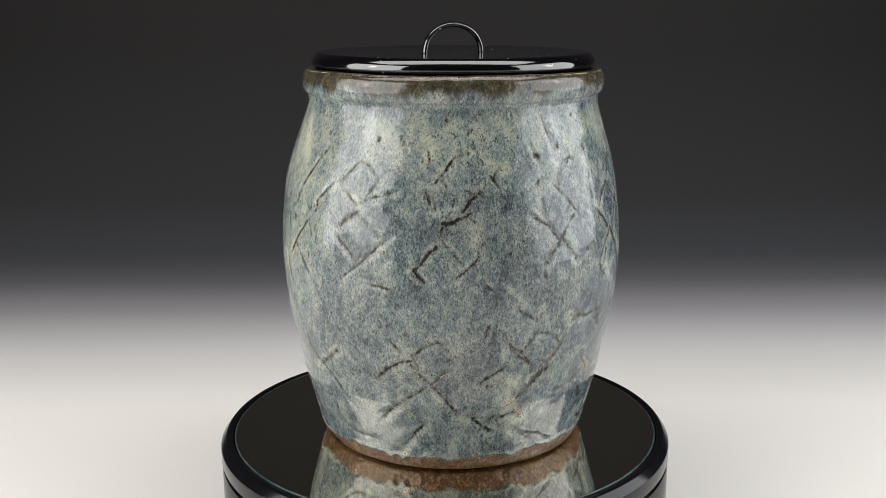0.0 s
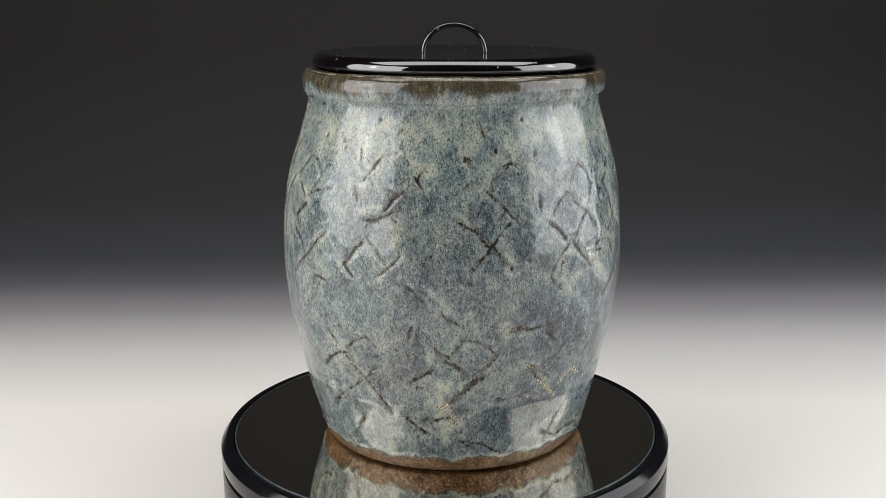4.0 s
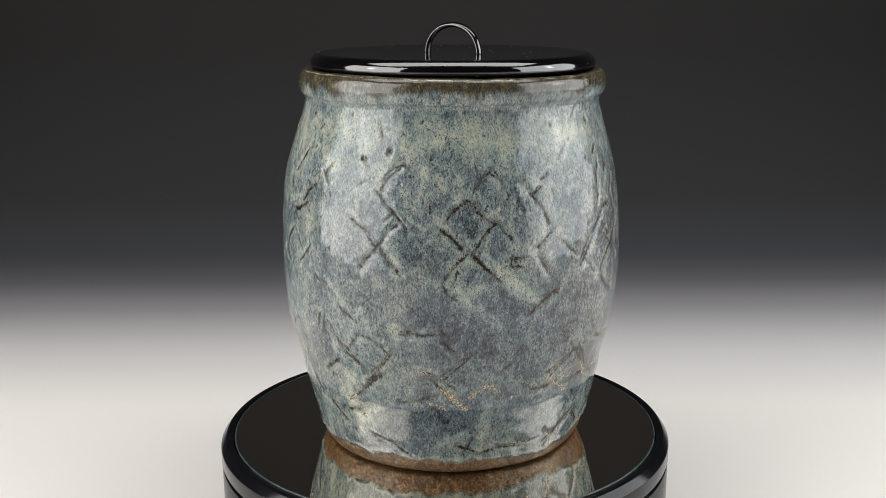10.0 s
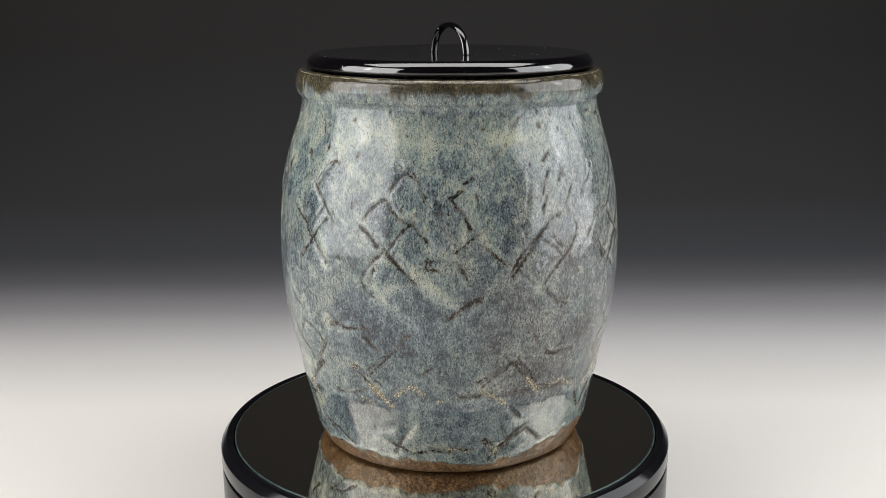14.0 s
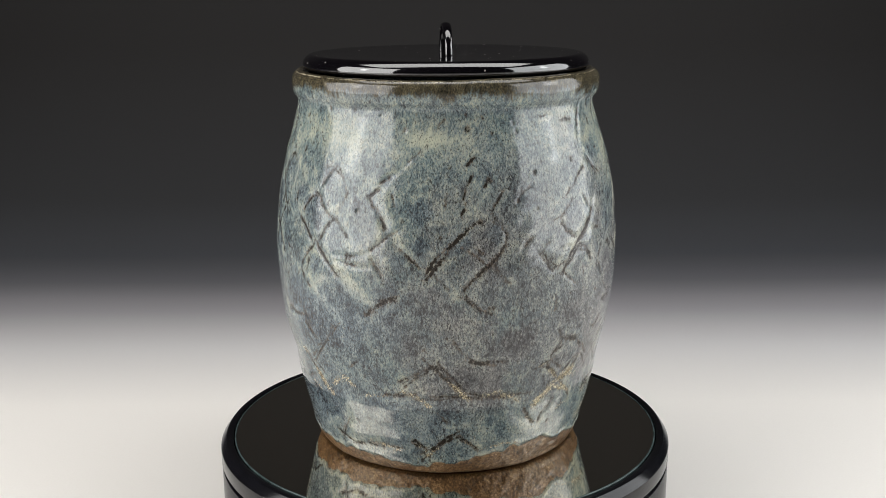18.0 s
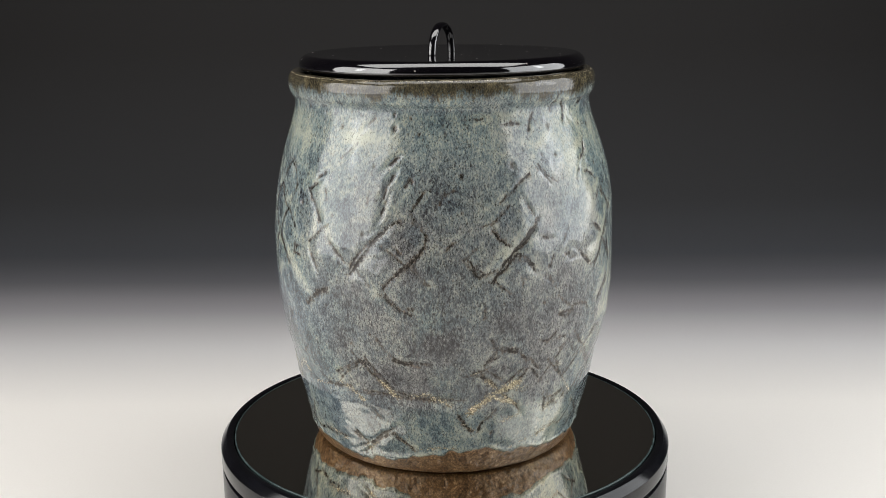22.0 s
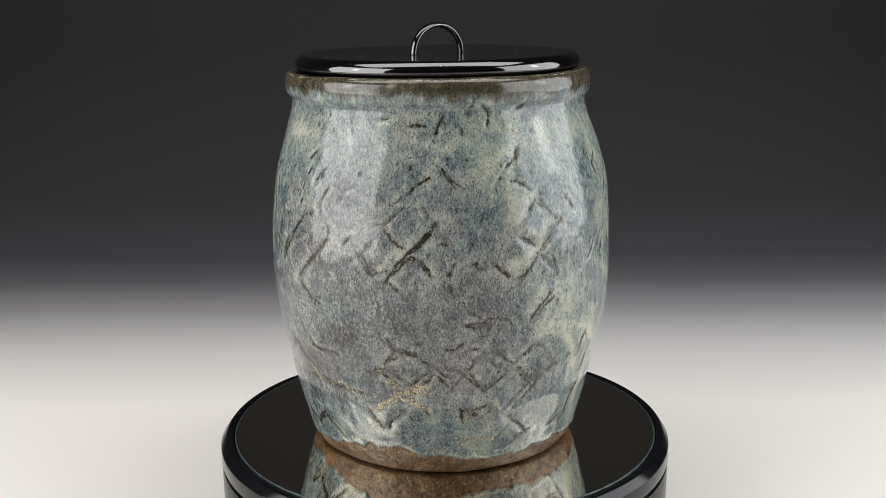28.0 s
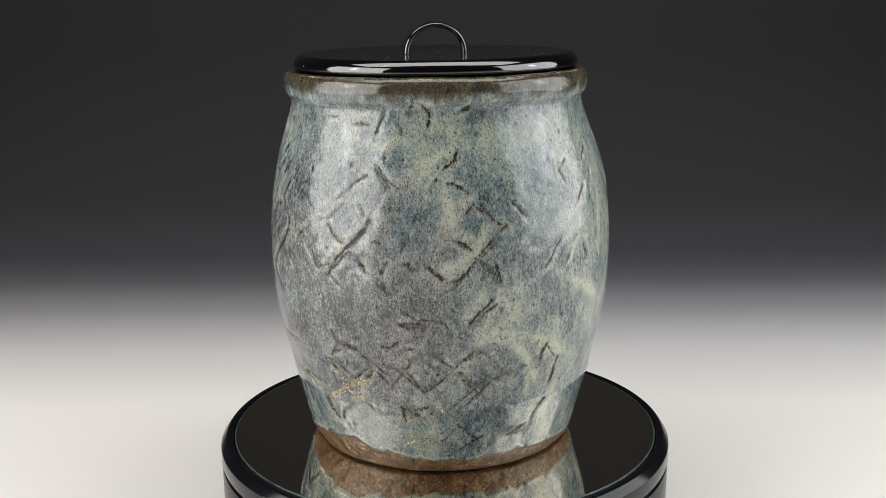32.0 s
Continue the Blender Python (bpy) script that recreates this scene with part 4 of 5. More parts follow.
    groove(2, 0.6, (159.3, 125.7), (156.9, 123.8), (154.7, 121.8))
    groove(2.2, 0.65, (159.3, 105.6), (157.3, 102.9), (155.5, 100.3), (154.2, 98.8))
    groove(2.2, 0.5, (160.0, 47.9), (157.4, 44.2), (154.7, 41.4), (152.8, 39.5))
    groove(2.4, 0.7, (160.2, 106.3), (158.6, 103.7), (156.9, 100.9), (154.7, 98.7))
    groove(2.2, 0.35, (160.8, 52.2), (164.3, 47.6))
    groove(2, 0.6, (163.1, 101.6), (164.7, 101.0))
    groove(2.2, 0.45, (163.4, 128.0), (165.6, 125.3), (167.6, 122.4))
    pit(1.6, 0.7, (163.7, 75.8))
    groove(1.8, 0.3, (163.8, 85.9), (166.3, 83.7), (167.9, 81.4))
    groove(1.8, 0.9, (164.4, 59.6), (167.0, 59.1), (169.1, 61.4))
    groove(1.4, 0.9, (165.3, 149.3), (163.8, 146.2), (162.4, 142.2))
    pit(1.8, 0.7, (165.5, 89.8))
    pit(1.6, 0.4, (165.9, 133.0))
    groove(1.8, 0.5, (166.8, 93.5), (165.8, 90.3))
    groove(2, 0.4, (168.3, 50.0), (173.5, 43.9), (177.2, 40.3))
    gilt(2.4, 0.65, (169.8, 16.6), (177.5, 18.6), (180.6, 17.5))
    gilt(1.6, 0.50, (170.0, 27.7), (171.4, 28.4))
    groove(2.4, 0.6, (170.5, 32.2), (175.9, 32.3))
    pit(2.6, 0.8, (171.0, 142.7))
    groove(2, 0.5, (171.1, 69.5), (176.3, 69.8))
    groove(2, 0.5, (171.3, 68.8), (173.9, 67.9), (177.4, 69.5))
    groove(1.8, 0.5, (171.4, 58.9), (174.0, 59.2))
    groove(2.2, 0.35, (171.6, 49.5), (174.6, 44.1), (177.6, 39.9))
    pit(1.6, 0.9, (172.0, 132.1))
    groove(2, 0.6, (172.5, 93.3), (174.7, 91.4), (176.4, 91.3))
    groove(1.8, 0.9, (172.7, 102.3), (171.9, 99.8))
    pit(2, 0.4, (172.8, 122.7))
    groove(2.6, 0.6, (173.0, 31.7), (178.0, 33.5))
    pit(7, 0.45, (173.0, 30.1))
    pit(2.4, 0.35, (173.2, 122.7))
    groove(1.6, 0.6, (173.5, 93.6), (176.1, 91.5))
    groove(1.6, 0.8, (174.7, 151.8), (173.4, 149.2))
    pit(1.4, 0.7, (176.4, 69.8))
    groove(1.6, 0.4, (178.0, 71.7), (183.9, 70.6), (185.6, 67.6))
    gilt(1.4, 0.50, (179.0, 37.8), (181.9, 33.6), (183.8, 30.9))
    groove(2, 0.8, (179.4, 92.3), (181.5, 90.1), (183.7, 87.4))
    groove(1.6, 0.9, (179.4, 151.4), (180.9, 149.2), (180.4, 145.1))
    groove(2, 0.45, (179.5, 59.3), (183.0, 54.5), (186.6, 51.4))
    pit(6, 0.35, (179.9, 31.5))
    pit(1.6, 0.6, (181.3, 98.7))
    groove(2, 0.45, (182.0, 124.8), (180.5, 121.8))
    pit(1.4, 0.5, (185.6, 146.5))
    gilt(1.4, 0.36, (186.8, 26.6), (189.3, 23.2))
    groove(2, 0.4, (187.2, 123.7), (189.7, 122.2))
    groove(2.2, 0.6, (187.5, 48.0), (190.4, 45.2), (193.4, 41.6))
    groove(1.6, 0.8, (187.6, 131.4), (184.8, 128.9))
    gilt(0.8, 0.22, (187.7, 47.5), (192.3, 43.2))
    groove(2.2, 0.5, (187.8, 26.0), (191.0, 23.1), (194.3, 19.6), (196.6, 17.1))
    groove(2, 0.7, (188.6, 102.2), (190.8, 100.6), (192.5, 98.4))
    pit(2, 0.3, (189.2, 141.9))
    groove(2.2, 1, (189.2, 134.4), (188.2, 131.8))
    groove(1.6, 0.8, (192.6, 150.1), (194.6, 151.1))
    groove(1.8, 0.9, (192.8, 115.3), (191.0, 112.6))
    pit(2, 0.6, (193.2, 126.2))
    pit(1.4, 0.6, (193.2, 57.6))
    groove(2.2, 0.45, (193.2, 57.6), (190.1, 54.2), (187.5, 50.6), (184.8, 47.3), (181.0, 42.9), (178.1, 40.3))
    groove(2, 0.9, (194.7, 73.7), (192.6, 70.6))
    groove(2.2, 0.7, (195.0, 94.6), (197.0, 91.6), (199.3, 88.5))
    groove(2.2, 0.6, (195.0, 96.7), (192.9, 93.4), (190.7, 89.8), (187.8, 84.9))
    groove(2, 0.4, (195.4, 39.6), (198.6, 35.5))
    groove(2.2, 0.6, (195.4, 115.1), (197.4, 112.3), (199.6, 109.6), (202.3, 107.2))
    groove(2, 0.45, (195.5, 55.0), (199.4, 51.2), (203.7, 47.4))
    pit(1.5, 0.6, (195.5, 117.8))
    pit(2.6, 0.8, (196.5, 141.1))
    groove(2.2, 0.5, (197.6, 18.3), (193.4, 16.1), (190.2, 13.1))
    groove(1.4, 0.6, (198.1, 78.1), (195.9, 75.0))
    pit(2, 1, (198.5, 78.6))
    groove(2.4, 1, (200.2, 91.3), (201.1, 87.9), (201.4, 86.0))
    pit(1.4, 0.6, (202.4, 149.3))
    groove(2.6, 0.7, (203.2, 107.1), (200.4, 104.2), (198.2, 101.2), (195.9, 98.2))
    groove(2.2, 0.5, (204.8, 47.2), (201.0, 44.7), (198.2, 41.8), (195.4, 38.4), (192.6, 34.9), (189.1, 31.8))
    groove(1.8, 0.9, (206.3, 114.9), (208.5, 111.9))
    pit(2, 0.4, (207.9, 51.8))
    groove(2.4, 0.5, (210.5, 17.2), (215.5, 18.1))
    pit(1.4, 0.5, (212.8, 74.7))
    groove(1.4, 0.5, (213.7, 69.9), (213.8, 65.1))
    groove(2, 0.5, (215.2, 20.1), (209.2, 17.5))
    pit(2, 0.9, (217.4, 50.3))
    pit(3, 0.7, (218.6, 9.5))
    groove(2.2, 0.8, (219.4, 57.1), (217.9, 54.5), (217.5, 50.0))
    groove(1.6, 0.5, (219.5, 56.5), (223.7, 50.3))
    pit(2.4, 0.3, (222.3, 129.3))
    groove(1.8, 0.7, (223.1, 73.6), (224.4, 68.5))
    groove(2.2, 0.7, (223.2, 31.1), (220.8, 28.4), (219.5, 25.6), (218.6, 20.5), (217.1, 16.8))
    pit(2, 0.6, (223.2, 31.1))
    groove(1.6, 0.7, (223.4, 98.7), (221.3, 95.8), (219.0, 91.7), (217.3, 89.4))
    groove(2.2, 0.9, (225.4, 49.3), (225.2, 43.4), (224.4, 38.4))
    groove(2, 0.5, (227.7, 92.6), (226.3, 90.2))
    groove(1.6, 0.8, (229.2, 128.5), (226.0, 125.2), (227.2, 122.2))
    pit(2, 0.5, (229.9, 9.9))
    pit(2, 0.6, (230.9, 139.1))
    groove(2, 0.7, (235.4, 94.5), (237.1, 89.9))
    groove(1.6, 0.8, (236.3, 117.5), (233.6, 113.5))
    pit(1.2, 0.6, (242.1, 102.6))
    groove(1.6, 0.6, (242.6, 123.1), (242.0, 118.7))
    groove(1.5, 0.7, (242.7, 131.6), (240.0, 128.5))
    groove(1.6, 0.5, (244.4, 90.3), (246.1, 85.1))
    groove(2.6, 0.75, (118.0, 109.6), (114.6, 107.5), (111.3, 103.2), (107.9, 97.7), (105.3, 93.2), (102.6, 88.7))
    groove(2.4, 0.6, (126.2, 100.0), (122.9, 95.4), (119.6, 91.6), (116.2, 88.3), (113.7, 84.5))
    groove(2, 0.55, (94.3, 98.7), (97.2, 95.8), (99.9, 93.2))
    groove(2, 0.45, (122.2, 109.6), (125.1, 107.4), (126.5, 103.8), (125.7, 100.0))
    groove(2.2, 0.6, (114.0, 81.0), (116.1, 78.4), (118.6, 75.7), (121.6, 73.8))
    groove(1.8, 0.4, (112.9, 100.1), (117.1, 96.9), (120.4, 92.6))
    groove(2.4, 0.55, (110.2, 63.2), (113.2, 57.9), (117.5, 53.8), (122.9, 52.5))
    groove(2, 0.5, (92.4, 45.1), (97.6, 48.7), (101.9, 51.4), (104.8, 53.0))
    groove(2, 0.4, (104.8, 53.0), (107.4, 49.5), (110.0, 46.6))
    groove(2, 0.5, (138.7, 94.8), (141.3, 91.9), (143.7, 89.3))
    groove(2, 0.4, (143.7, 89.3), (146.6, 90.4), (149.6, 92.2))
    groove(2, 0.4, (146.9, 106.3), (148.8, 103.2), (150.7, 100.8))
    groove(2, 0.4, (124.3, 117.9), (122.5, 114.8), (122.2, 110.2))
    groove(1.8, 0.3, (134.9, 121.5), (131.8, 119.6), (130.4, 116.6))
    groove(2, 0.4, (141.9, 47.9), (145.8, 49.2), (151.0, 44.6))
    groove(2, 0.35, (144.4, 52.5), (148.2, 55.4), (151.7, 58.3))
    groove(1.8, 0.35, (103.5, 93.1), (105.2, 88.9), (108.6, 84.7))
    groove(1.8, 0.3, (122.0, 93.7), (124.5, 89.3), (127.0, 85.9))
    groove(2.6, 0.8, (161.4, 109.2), (159.7, 104.9), (156.2, 100.4), (152.9, 97.3), (149.8, 93.3), (146.4, 86.8))
    groove(2, 0.5, (146.4, 86.8), (148.7, 84.2), (151.5, 81.7))
    groove(2.2, 0.45, (152.6, 94.2), (157.1, 93.3), (159.6, 89.8))
    groove(2.2, 0.6, (178.9, 93.3), (181.4, 91.0), (184.0, 88.0), (185.2, 86.3))
    groove(2.2, 0.5, (185.2, 86.3), (188.3, 87.2), (190.9, 90.2))
    groove(2, 0.5, (187.5, 102.4), (190.1, 100.0), (191.9, 98.8))
    groove(2.2, 0.6, (193.7, 95.3), (197.0, 92.7), (199.3, 89.5), (200.9, 87.7))
    groove(2, 0.5, (201.1, 103.1), (199.1, 100.1), (196.5, 97.1), (194.6, 95.2))
    groove(2.2, 0.5, (194.3, 114.5), (197.6, 112.1), (200.1, 108.1))
    groove(2.2, 0.5, (199.6, 76.6), (196.7, 73.7), (194.0, 70.2))
    groove(2.2, 0.5, (151.2, 59.1), (154.6, 57.9), (157.5, 53.8), (159.2, 51.5))
    groove(2.2, 0.4, (147.0, 56.0), (149.3, 59.5), (151.7, 59.2))
    groove(2, 0.4, (140.2, 48.2), (144.4, 46.5), (147.3, 44.0))
    groove(2, 0.4, (187.4, 51.1), (190.9, 55.2), (194.6, 57.5), (197.7, 56.4))
    groove(2, 0.4, (197.7, 56.4), (201.4, 51.2), (205.7, 46.2))
    groove(2, 0.4, (182.0, 47.9), (185.6, 50.1), (189.6, 48.3), (192.9, 44.6))
    groove(2, 0.35, (163.9, 128.9), (166.6, 124.9), (169.2, 122.8))
    groove(1.8, 0.35, (185.8, 123.5), (188.5, 122.7), (191.9, 120.0))
    groove(1.8, 0.3, (164.7, 86.8), (167.2, 83.5))
    groove(1.8, 0.3, (169.7, 76.9), (173.0, 73.5), (176.4, 71.1))
    groove(1.8, 0.3, (142.7, 107.6), (146.7, 109.1), (150.5, 113.3))
    groove(1.8, 0.3, (172.9, 54.6), (176.4, 57.0), (180.0, 51.9))
    pale(5, 0.5, (190.8, 118.0), (187.8, 113.6), (184.7, 109.0), (183.3, 105.5))
    pale(5, 0.6, (196.1, 102.6), (192.8, 97.6), (189.2, 92.6), (185.7, 88.1))
    pale(4, 0.4, (181.9, 130.8), (178.9, 126.8), (177.1, 124.8))
    groove(2, 0.4, (41.3, 128.8), (37.9, 125.1), (35.7, 119.5))
    groove(2, 0.4, (29.2, 115.7), (29.9, 108.8), (33.0, 103.7))
    groove(2, 0.4, (63.1, 97.8), (59.9, 94.4), (57.5, 90.7), (56.0, 87.3))
    groove(2.2, 0.4, (42.6, 66.4), (48.0, 65.0), (55.8, 66.0))
    groove(2.2, 0.5, (27.2, 62.9), (23.7, 57.0))
    groove(2, 0.35, (27.2, 62.9), (31.4, 62.2), (34.9, 60.1))
    groove(2.2, 0.5, (22.0, 56.0), (24.9, 51.5), (28.4, 46.9))
    groove(2, 0.4, (38.4, 57.2), (34.5, 51.4), (30.6, 47.2))
    groove(1.8, 0.35, (16.7, 61.1), (19.6, 58.0), (22.0, 56.0))
    groove(1.8, 0.35, (65.3, 128.1), (69.3, 128.2), (72.5, 125.1))
    groove(2, 0.3, (36.4, 98.5), (31.6, 94.5), (29.5, 90.9))
    thin(11, 0.3, (36.7, 109.6))
    thin(11, 0.32, (60.1, 108.1))
    thin(11, 0.34, (69.9, 122.6))
    thin(9, 0.3, (44.8, 102.3))
    thin(11, 0.28, (42.0, 123.7))
    thin(11, 0.28, (36.4, 88.7))
    thin(10, 0.26, (69.9, 100.3))
    thin(9, 0.24, (51.6, 111.3))
    thin(12, 0.24, (51.4, 73.2))
    thin(9, 0.2, (28.3, 57.0))
    pale(4, 0.4, (61.3, 119.1), (57.7, 116.6), (55.0, 112.2))
    pale(4, 0.35, (44.7, 119.7), (49.1, 115.5), (52.4, 111.2))
    pale(3, 0.4, (68.1, 102.7), (66.2, 98.6))
    pale(4, 0.3, (29.4, 103.4), (33.9, 98.4))
    groove(1.6, 0.5, (38.6, 58.3), (33.1, 48.1), (22.2, 34.5))
    groove(1.8, 0.5, (56.1, 46.6), (62.0, 53.3), (67.2, 60.3), (71.6, 65.9))
    groove(1.6, 0.5, (49.4, 49.4), (53.1, 47.1), (58.7, 42.1))
    groove(1.6, 0.4, (54.7, 62.6), (58.8, 58.6))
    groove(1.8, 0.5, (101.1, 55.3), (106.1, 48.5), (111.9, 42.0), (114.4, 38.4))
    groove(1.6, 0.4, (94.0, 42.9), (99.4, 49.9))
    groove(1.8, 0.45, (39.6, 34.8), (47.4, 36.3), (53.7, 39.3))
    groove(1.6, 0.4, (97.5, 37.5), (106.0, 37.7), (113.3, 39.1))
    groove(2.4, 0.6, (61.0, 15.2), (64.6, 13.5), (68.7, 11.4), (75.4, 13.1), (82.8, 12.9))
    groove(1.8, 0.7, (98.1, 11.9), (103.6, 15.4), (111.7, 20.1))
    groove(1.8, 0.5, (111.7, 20.1), (116.6, 15.5))
    groove(1.6, 0.5, (95.3, 16.6), (100.1, 10.5))
    groove(2, 0.6, (29.2, 16.6), (34.8, 15.3), (41.6, 10.7))
    gilt(2.2, 0.9, (56.2, 39.8), (59.1, 36.9), (62.1, 33.8))
    gilt(1.6, 0.6, (51.3, 35.0), (54.9, 33.7))
    groove(1.6, 0.5, (138.6, 47.9), (142.6, 48.6), (145.9, 51.0))
    groove(1.6, 0.4, (141.1, 49.3), (144.6, 45.9), (148.1, 43.4))
    groove(1.8, 0.5, (162.0, 47.2), (166.2, 41.7), (169.7, 46.9), (173.7, 53.4))
    groove(1.6, 0.4, (180.5, 58.2), (185.4, 52.1))
    groove(1.8, 0.5, (184.0, 48.1), (189.1, 47.9), (195.3, 41.7))
    groove(1.8, 0.5, (195.3, 41.7), (190.4, 37.0), (185.8, 32.1))
    groove(1.6, 0.4, (188.4, 53.1), (196.2, 57.1), (205.0, 46.8))
    groove(1.8, 0.5, (105.4, 54.3), (109.8, 46.9), (114.2, 40.4), (121.9, 37.5), (131.0, 37.4), (138.0, 37.0))
    groove(1.8, 0.6, (116.9, 54.2), (125.8, 53.8))
    groove(2.2, 0.6, (98.3, 8.9), (112.5, 22.7))
    groove(4, 0.35, (170.0, 34.2), (172.8, 31.0), (176.1, 28.6))
    groove(2, 0.7, (169.3, 33.3), (170.2, 27.1))
    groove(1.6, 0.4, (190.1, 26.1), (187.1, 21.6), (182.3, 16.4))
    gilt(2.4, 1, (140.9, 32.6), (145.3, 36.2), (149.3, 39.6), (155.7, 42.1))
    gilt(1.8, 0.8, (149.5, 36.8), (155.9, 33.4))
    gilt(1.6, 0.6, (152.4, 26.0), (158.7, 27.4))


def colour_clouds():
    turn = np.degrees(TH)
    shoulder = np.exp(-((HGT - 139.5) / 10.5) ** 2) * OUTER
    drift = np.clip(value_noise(GX / 13, GY / 13, GZ / 10, 21) * 2.2 - 0.55, 0, 1) * (0.6 + 0.8 * value_noise(GX / 2.4, GY / 2.4, GZ / 7, 22))
    FIELD["cream"] += (0.64 - 0.42 * np.exp(-((turn - 135) / 48) ** 2)) * shoulder * (0.15 + 0.85 * drift)
    # a narrow band just under the neck runs blue and darker
    FIELD["slate"] += 0.22 * np.exp(-((HGT - 150) / 1.6) ** 2) * OUTER
    # the lip breaks olive brown
    ragged = (value_noise(GX / 7, GY / 7, GZ / 9, 31) - 0.5) * 5.0 + (value_noise(GX / 1.2, GY / 1.2, GZ / 8, 32) - 0.5) * 3.0
    FIELD["lip"] += np.where(OUTER, 1 / (1 + np.exp(-(HGT + ragged - 155.8) / 1.2)), 1.0)
    # a pale line runs round the top of the lip
    crest = np.arange(ROWS)[:, None] - int(np.argmax(LINE[:, 1]))
    FIELD["pale_lip"] += np.exp(-((crest + 5) / 1.3) ** 2) * (0.1 + 0.9 * value_noise(GX / 4, GY / 4, GZ / 4, 33))
    # bare clay below a wandering glaze line
    edge = 7.5 + 0.7 * np.sin(np.radians(turn * 2 + 40)) + 7.2 * np.exp(-(((turn - 141) + 180) % 360 - 180) ** 2 / 480)
    edge = edge + (value_noise(GX / 8, GY / 8, 0 * GZ, 41) - 0.5) * 3.0 + (value_noise(GX / 2.6, GY / 2.6, GZ / 6, 42) - 0.5) * 2.2
    FIELD["bare"] += np.where(OUTER, 1 / (1 + np.exp((HGT - edge) / 0.35)), 0)
    RELIEF[:] += 0.30 * (1 - FIELD["bare"]) - 0.30
    # the bare clay is pitted and lumpy
    RELIEF[:] += FIELD["bare"] * OUTER * ((value_noise(GX / 1.3, GY / 1.3, GZ / 1.1, 46) - 0.5) * 0.30 + (value_noise(GX / 3.4, GY / 3.4, GZ / 2.2, 47) - 0.5) * 0.5)
    # the glaze ends in a rolled edge, pale where thick and dark where it meets the clay
    roll = np.exp(-((HGT - edge - 1.4) / 0.9) ** 2) * OUTER
    RELIEF[:] += 0.32 * roll * (0.3 + value_noise(GX / 5, GY / 5, GZ / 5, 43))
    FIELD["cream"] += 0.75 * roll * np.clip(value_noise(GX / 6, GY / 6, GZ / 6, 44) * 2 - 0.6, 0, 1)
    FIELD["cut"][:] = np.maximum(FIELD["cut"], 0.9 * np.exp(-((HGT - edge - 0.2) / 0.55) ** 2) * RAGGED * OUTER)
    # runs down the lower wall
    runs = value_noise(GX / 5.5, GY / 5.5, GZ / 26, 45)
    low = np.clip((40 - HGT) / 10, 0, 1) * OUTER
    FIELD["cream"] += 0.13 * low + 0.6 * low * np.clip(runs * 3 - 1.65, 0, 1)
    FIELD["slate"] += 0.35 * low * np.clip(1.2 - runs * 3, 0, 1) + 0.28 * low
    # cream runs, slate and mauve areas
    patch("cream", 0.35, 210, 76, 8, 9)
    patch("cream", 0.55, 221, 60, 7, 10)
    patch("cream", 0.42, 247, 95, 26, 40)
    patch("cream", 0.45, 290, 105, 26, 35)
    patch("cream", 0.4, 232, 30, 10, 22)
    patch("slate", 0.55, 72, 70, 22, 16)
    patch("slate", 0.5, 45, 24, 18, 12)
    patch("slate", 0.45, 95, 26, 16, 12)
    patch("slate", 0.2, 20, 70, 16, 20)
    patch("mauve", 0.36, 108, 60, 22, 22)
    patch("mauve", 0.29, 150, 50, 30, 18)
    patch("slate", 0.38, 64, 50, 22, 24)
    patch("mauve", 0.25, 0, 50, 20, 16)
    patch("mauve", 0.30, 150, 95, 38, 45)
    patch("mauve", 0.25, 185, 45, 25, 22)
    patch("cream", 0.26, 175, 111, 12, 22)
    patch("mauve", 0.30, 175, 111, 13, 24)
    # areas where the dark threads crowd together
    patch("dusk", 0.55, 116, 88, 24, 30)
    patch("dusk", 0.45, 140, 66, 30, 36)
    patch("dusk", 0.5, 170, 70, 24, 26)
    patch("dusk", 0.7, 116, 48, 26, 22)
    patch("dusk", 0.4, 78, 66, 18, 20)
    patch("dusk", 0.2, 8, 100, 14, 22)
    patch("dusk", 0.15, 62, 100, 20, 26)


def uneven_wall():
    """Hand-built unevenness: a wandering outline, dents and finger marks."""
    slow = value_noise(GX / 34 + 9, GY / 34 + 9, GZ / 30, 51) - 0.5
    mid = value_noise(GX / 12, GY / 12, GZ / 12, 52) - 0.5
    fine = value_noise(GX / 4.5, GY / 4.5, GZ / 4.5, 53) - 0.5
    lower = np.clip((38 - HGT) / 6, 0, 1)
    RELIEF[:] += 1.0 * slow + (0.42 + 0.5 * lower) * mid + 0.20 * fine
    # the score line where the foot was trimmed
    line = 37.0 + 1.2 * np.sin(TH * 3 + 1.0)
    RELIEF[:] -= 0.16 * np.exp(-((HGT - line) / 1.4) ** 2) * np.clip(value_noise(GX / 16, GY / 16, 0 * GZ, 54) * 2 - 0.4, 0, 1)


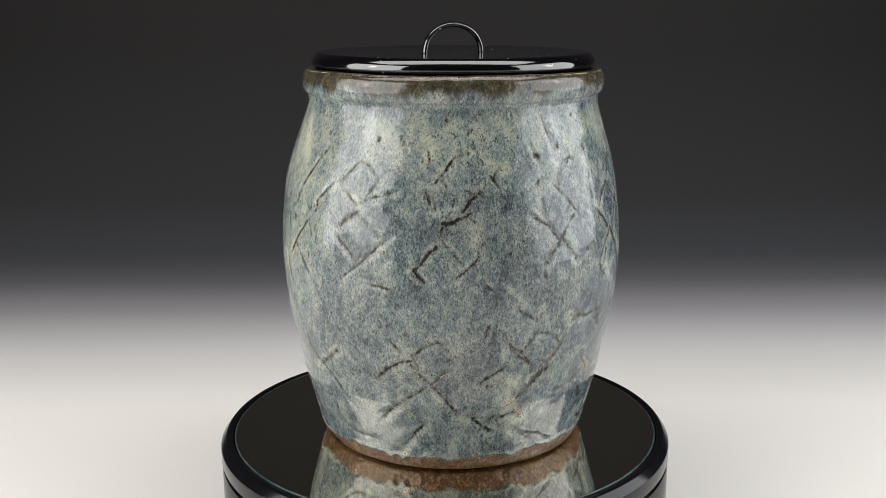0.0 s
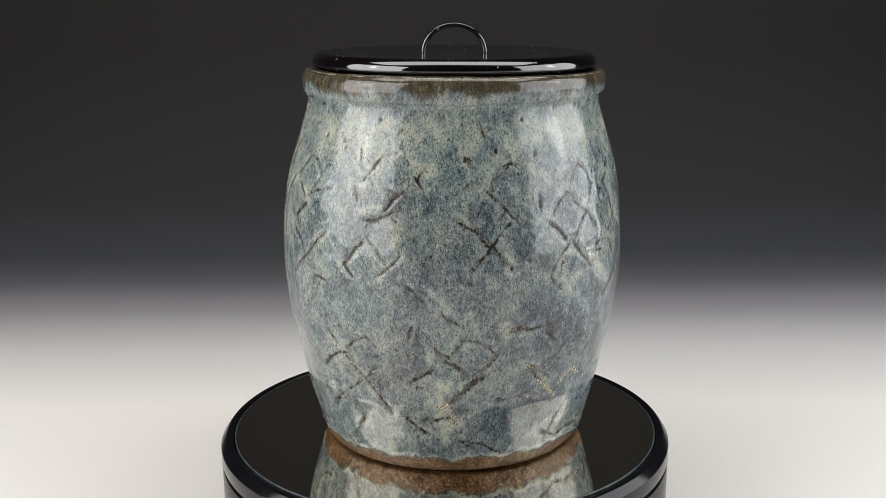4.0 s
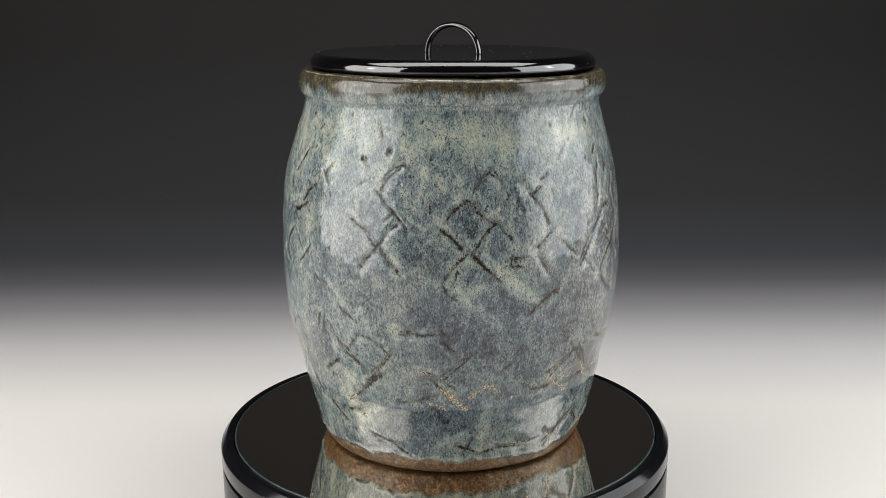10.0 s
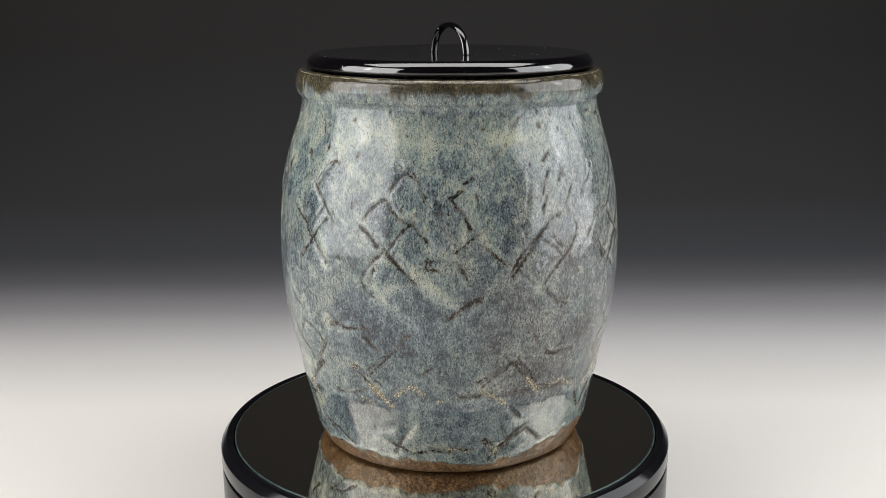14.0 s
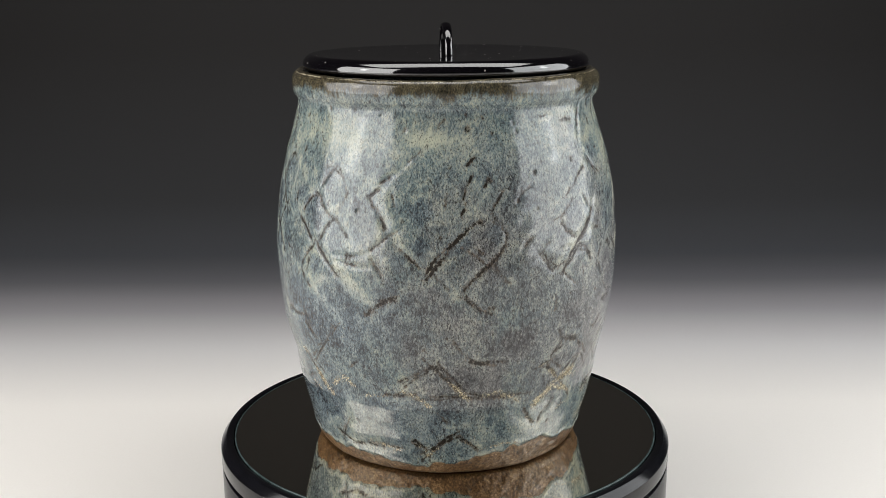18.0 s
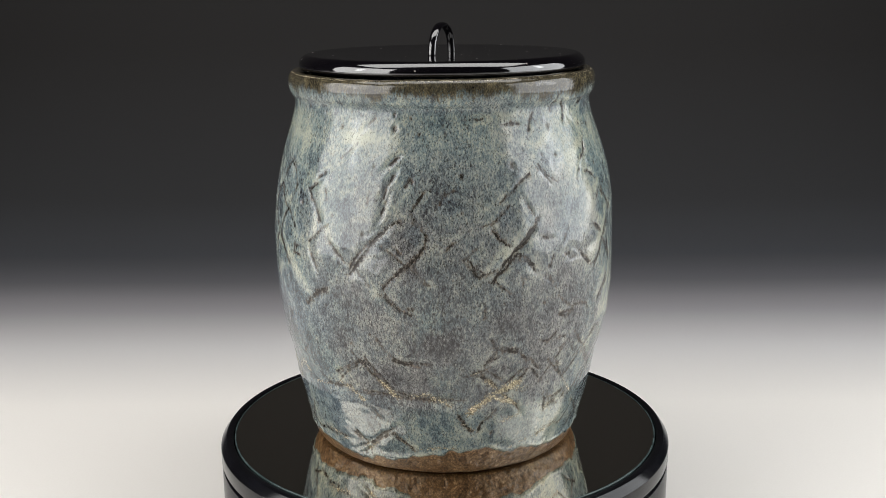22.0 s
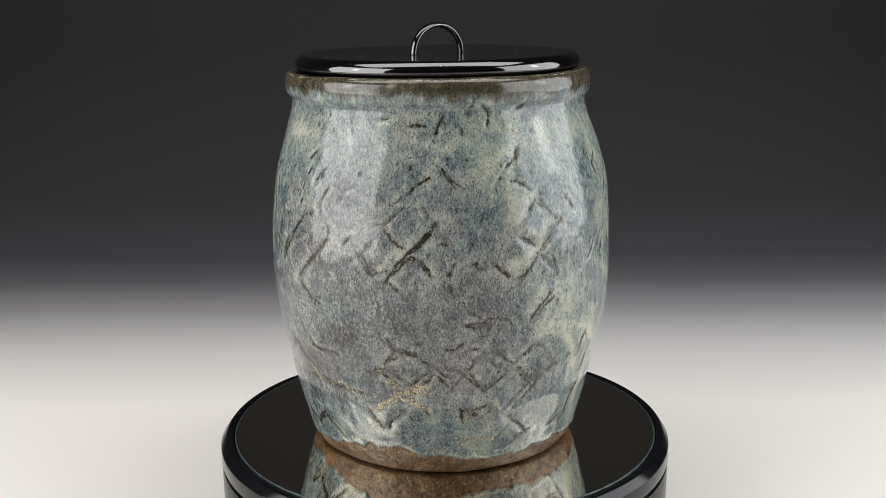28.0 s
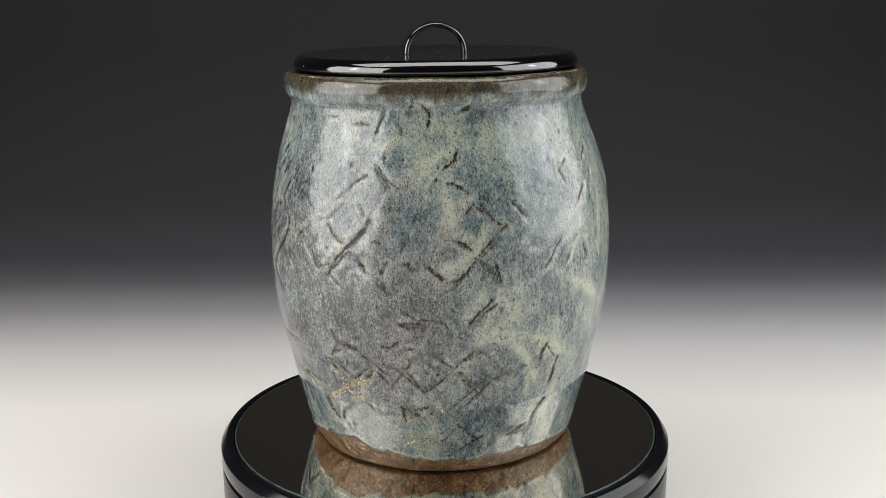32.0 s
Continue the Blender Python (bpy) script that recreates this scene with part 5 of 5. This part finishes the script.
def wall_mesh(name, points, normals, first, last):
    rows = last - first + 1
    mesh = bpy.data.meshes.new(name)
    mesh.vertices.add(rows * AROUND)
    mesh.vertices.foreach_set("co", points[first:last + 1].reshape(-1))
    r, c = np.meshgrid(np.arange(rows - 1), np.arange(AROUND), indexing="ij")
    d = (c + 1) % AROUND
    quads = np.stack([r * AROUND + c, r * AROUND + d, (r + 1) * AROUND + d, (r + 1) * AROUND + c], -1).reshape(-1)
    count = len(quads) // 4
    mesh.loops.add(len(quads))
    mesh.loops.foreach_set("vertex_index", quads)
    mesh.polygons.add(count)
    mesh.polygons.foreach_set("loop_start", np.arange(count) * 4)
    mesh.update(calc_edges=True)
    mesh.polygons.foreach_set("use_smooth", [True] * count)
    for key, values in FIELD.items():
        layer = mesh.attributes.new(key, "FLOAT", "POINT")
        layer.data.foreach_set("value", np.clip(values[first:last + 1], 0, 1.5).astype(np.float32).reshape(-1))
    mesh.materials.append(GLAZE)
    mesh.normals_split_custom_set_from_vertices(normals[first:last + 1].reshape(-1, 3))
    return mesh


def jar():
    uneven_wall()
    carve_lattice()
    RELIEF[:] -= CARVED
    colour_clouds()
    along = np.gradient(LINE, axis=0)
    along /= np.hypot(*along.T)[:, None]
    out_r, out_z = along[:, 1:], -along[:, :1]
    r = RAD + RELIEF * out_r
    z = HGT + RELIEF * out_z * np.clip((HGT - 1.25) / 3, 0, 1)
    lean = np.clip((HGT - 115) / 50, 0, 1)
    across, away = r * np.sin(TH), -r * np.cos(TH)
    mouth = np.clip((HGT - 120) / 35, 0, 1) ** 2
    z = z + mouth * (SLOPE[0] * across + SLOPE[1] * away)
    points = np.stack([across + 1.7 * lean, away + 0.7 * lean, z], -1) / 1000
    du = np.roll(points, -1, 1) - np.roll(points, 1, 1)
    dv = np.gradient(points, axis=0)
    normals = np.cross(du, dv)
    normals /= np.linalg.norm(normals, axis=-1, keepdims=True)
    thing = tagged(new("water_jar"), "barrel-shaped stoneware water jar in streaked blue-grey glaze with black lid", "jar")
    foot_row, neck_row = int(np.argmin(abs(LINE[:, 1] - 6.5) + 99 * ~OUTER[:, 0])), int(np.argmin(abs(LINE[:, 1] - 149.5) + 99 * ~OUTER[:, 0]))
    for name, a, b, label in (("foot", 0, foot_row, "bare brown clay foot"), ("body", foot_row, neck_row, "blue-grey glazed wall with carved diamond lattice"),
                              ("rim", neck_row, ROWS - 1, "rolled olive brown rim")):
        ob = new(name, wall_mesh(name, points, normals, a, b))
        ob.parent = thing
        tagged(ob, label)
    part("interior", turned([(0.0, 0.004), (0.046, 0.004), (0.054, 0.012), (0.066, 0.06), (0.068, 0.09), (0.062, 0.135), (0.0588, 0.148), (0.0580, 0.1552)], 96),
         GLAZE, thing, "glazed inside wall")
    part("underside", turned([(0.0, 0.0034), (0.044, 0.0034), (0.048, 0.0016), (0.0540, 0.00125)], 96), CLAY, thing, "bare clay underside")
    lid(thing)
    return thing


def clay_material():
    n = Nodes("bare_clay")
    col = n.ramp(n.noise(330, detail=5.0, rough=0.65), (0.32, (0.055, 0.026, 0.015)), (0.55, (0.160, 0.078, 0.046)), (0.72, (0.30, 0.19, 0.125)))
    return n.out(Base_Color=col, Roughness=0.6, Normal=n.bump(n.noise(1200), 0.4, 0.0003))


CLAY = clay_material()


def lid(thing):
    base, top, rad = 0.1624, 0.1683, 0.0600
    # the edge: a tight roll below, a bulge, then a long sloping shoulder
    line, r, z = [], 0.0, 0.0
    for e in range(-80, 90, 2):
        bend = 0.00155 if e < -10 else 0.00245 if e < 42 else 0.0058 if e < 60 else 0.0039
        line.append((r, z))
        r, z = r - bend * math.sin(radians(e)) * radians(2), z + bend * math.cos(radians(e)) * radians(2)
    out = max(q[0] for q in line)
    line = [(rad - out + q[0], base + q[1] * (top - base) / z) for q in line]
    line = [(0.0, base + 0.0012), (0.0550, base + 0.0012), (0.0562, base), *line]
    line += [(rad - 0.010, top - 0.0002), (0.03, top - 0.0006), (0.0, top - 0.0007)]
    plate = part("lid", turned(line, 256), LACQUER, thing, "glossy black lacquer lid with dust specks")
    plate.matrix_basis = pose(0.00007, 0.00026, 0, math.degrees(SLOPE[1]), -math.degrees(SLOPE[0]))
    # an arched strap of oval section
    bm = bmesh.new()
    rings, half, rise, round_ = [], 0.0131, 0.0124, 14
    for i in range(49):
        a = math.pi * i / 48
        cx, cz = half * math.cos(a), top - 0.0012 + rise * math.sin(a) ** 0.92
        tx, tz = -half * math.sin(a), rise * math.cos(a)
        size = math.hypot(tx, tz)
        nx, nz = tz / size, -tx / size
        swell = 1.0 + 0.22 * math.sin(a) ** 4
        rings.append([bm.verts.new((cx + nx * 0.00115 * math.cos(b), 0.00165 * swell * math.sin(b), cz + nz * 0.00115 * math.cos(b)))
                      for b in (2 * math.pi * k / round_ for k in range(round_))])
    for a, b in zip(rings, rings[1:]):
        for k in range(round_):
            bm.faces.new((a[k], a[(k + 1) % round_], b[(k + 1) % round_], b[k]))
    bm.faces.new(rings[0])
    bm.faces.new(rings[-1])
    bmesh.ops.recalc_face_normals(bm, faces=bm.faces)
    handle = part("handle", bm, LACQUER, plate, "arched black lacquer handle")
    handle.matrix_basis = pose(0, 0, 0, 0, 0, 23.5)


backdrop()
room()
table = turntable()
water_jar = jar()


def motions():
    def at(degrees):
        a = radians(degrees)
        return pose(JAR_SHIFT + OFF[0] * math.cos(a) + OFF[1] * math.sin(a), OFF[1] * math.cos(a) - OFF[0] * math.sin(a), 0.0003, 0, 0, -degrees)
    walk(table, [(t, pose(-0.0004, 0, TOP, 0, 0, -a)) for t, a in TURN])
    walk(water_jar, [(t, at(a)) for t, a in TURN])


motions()
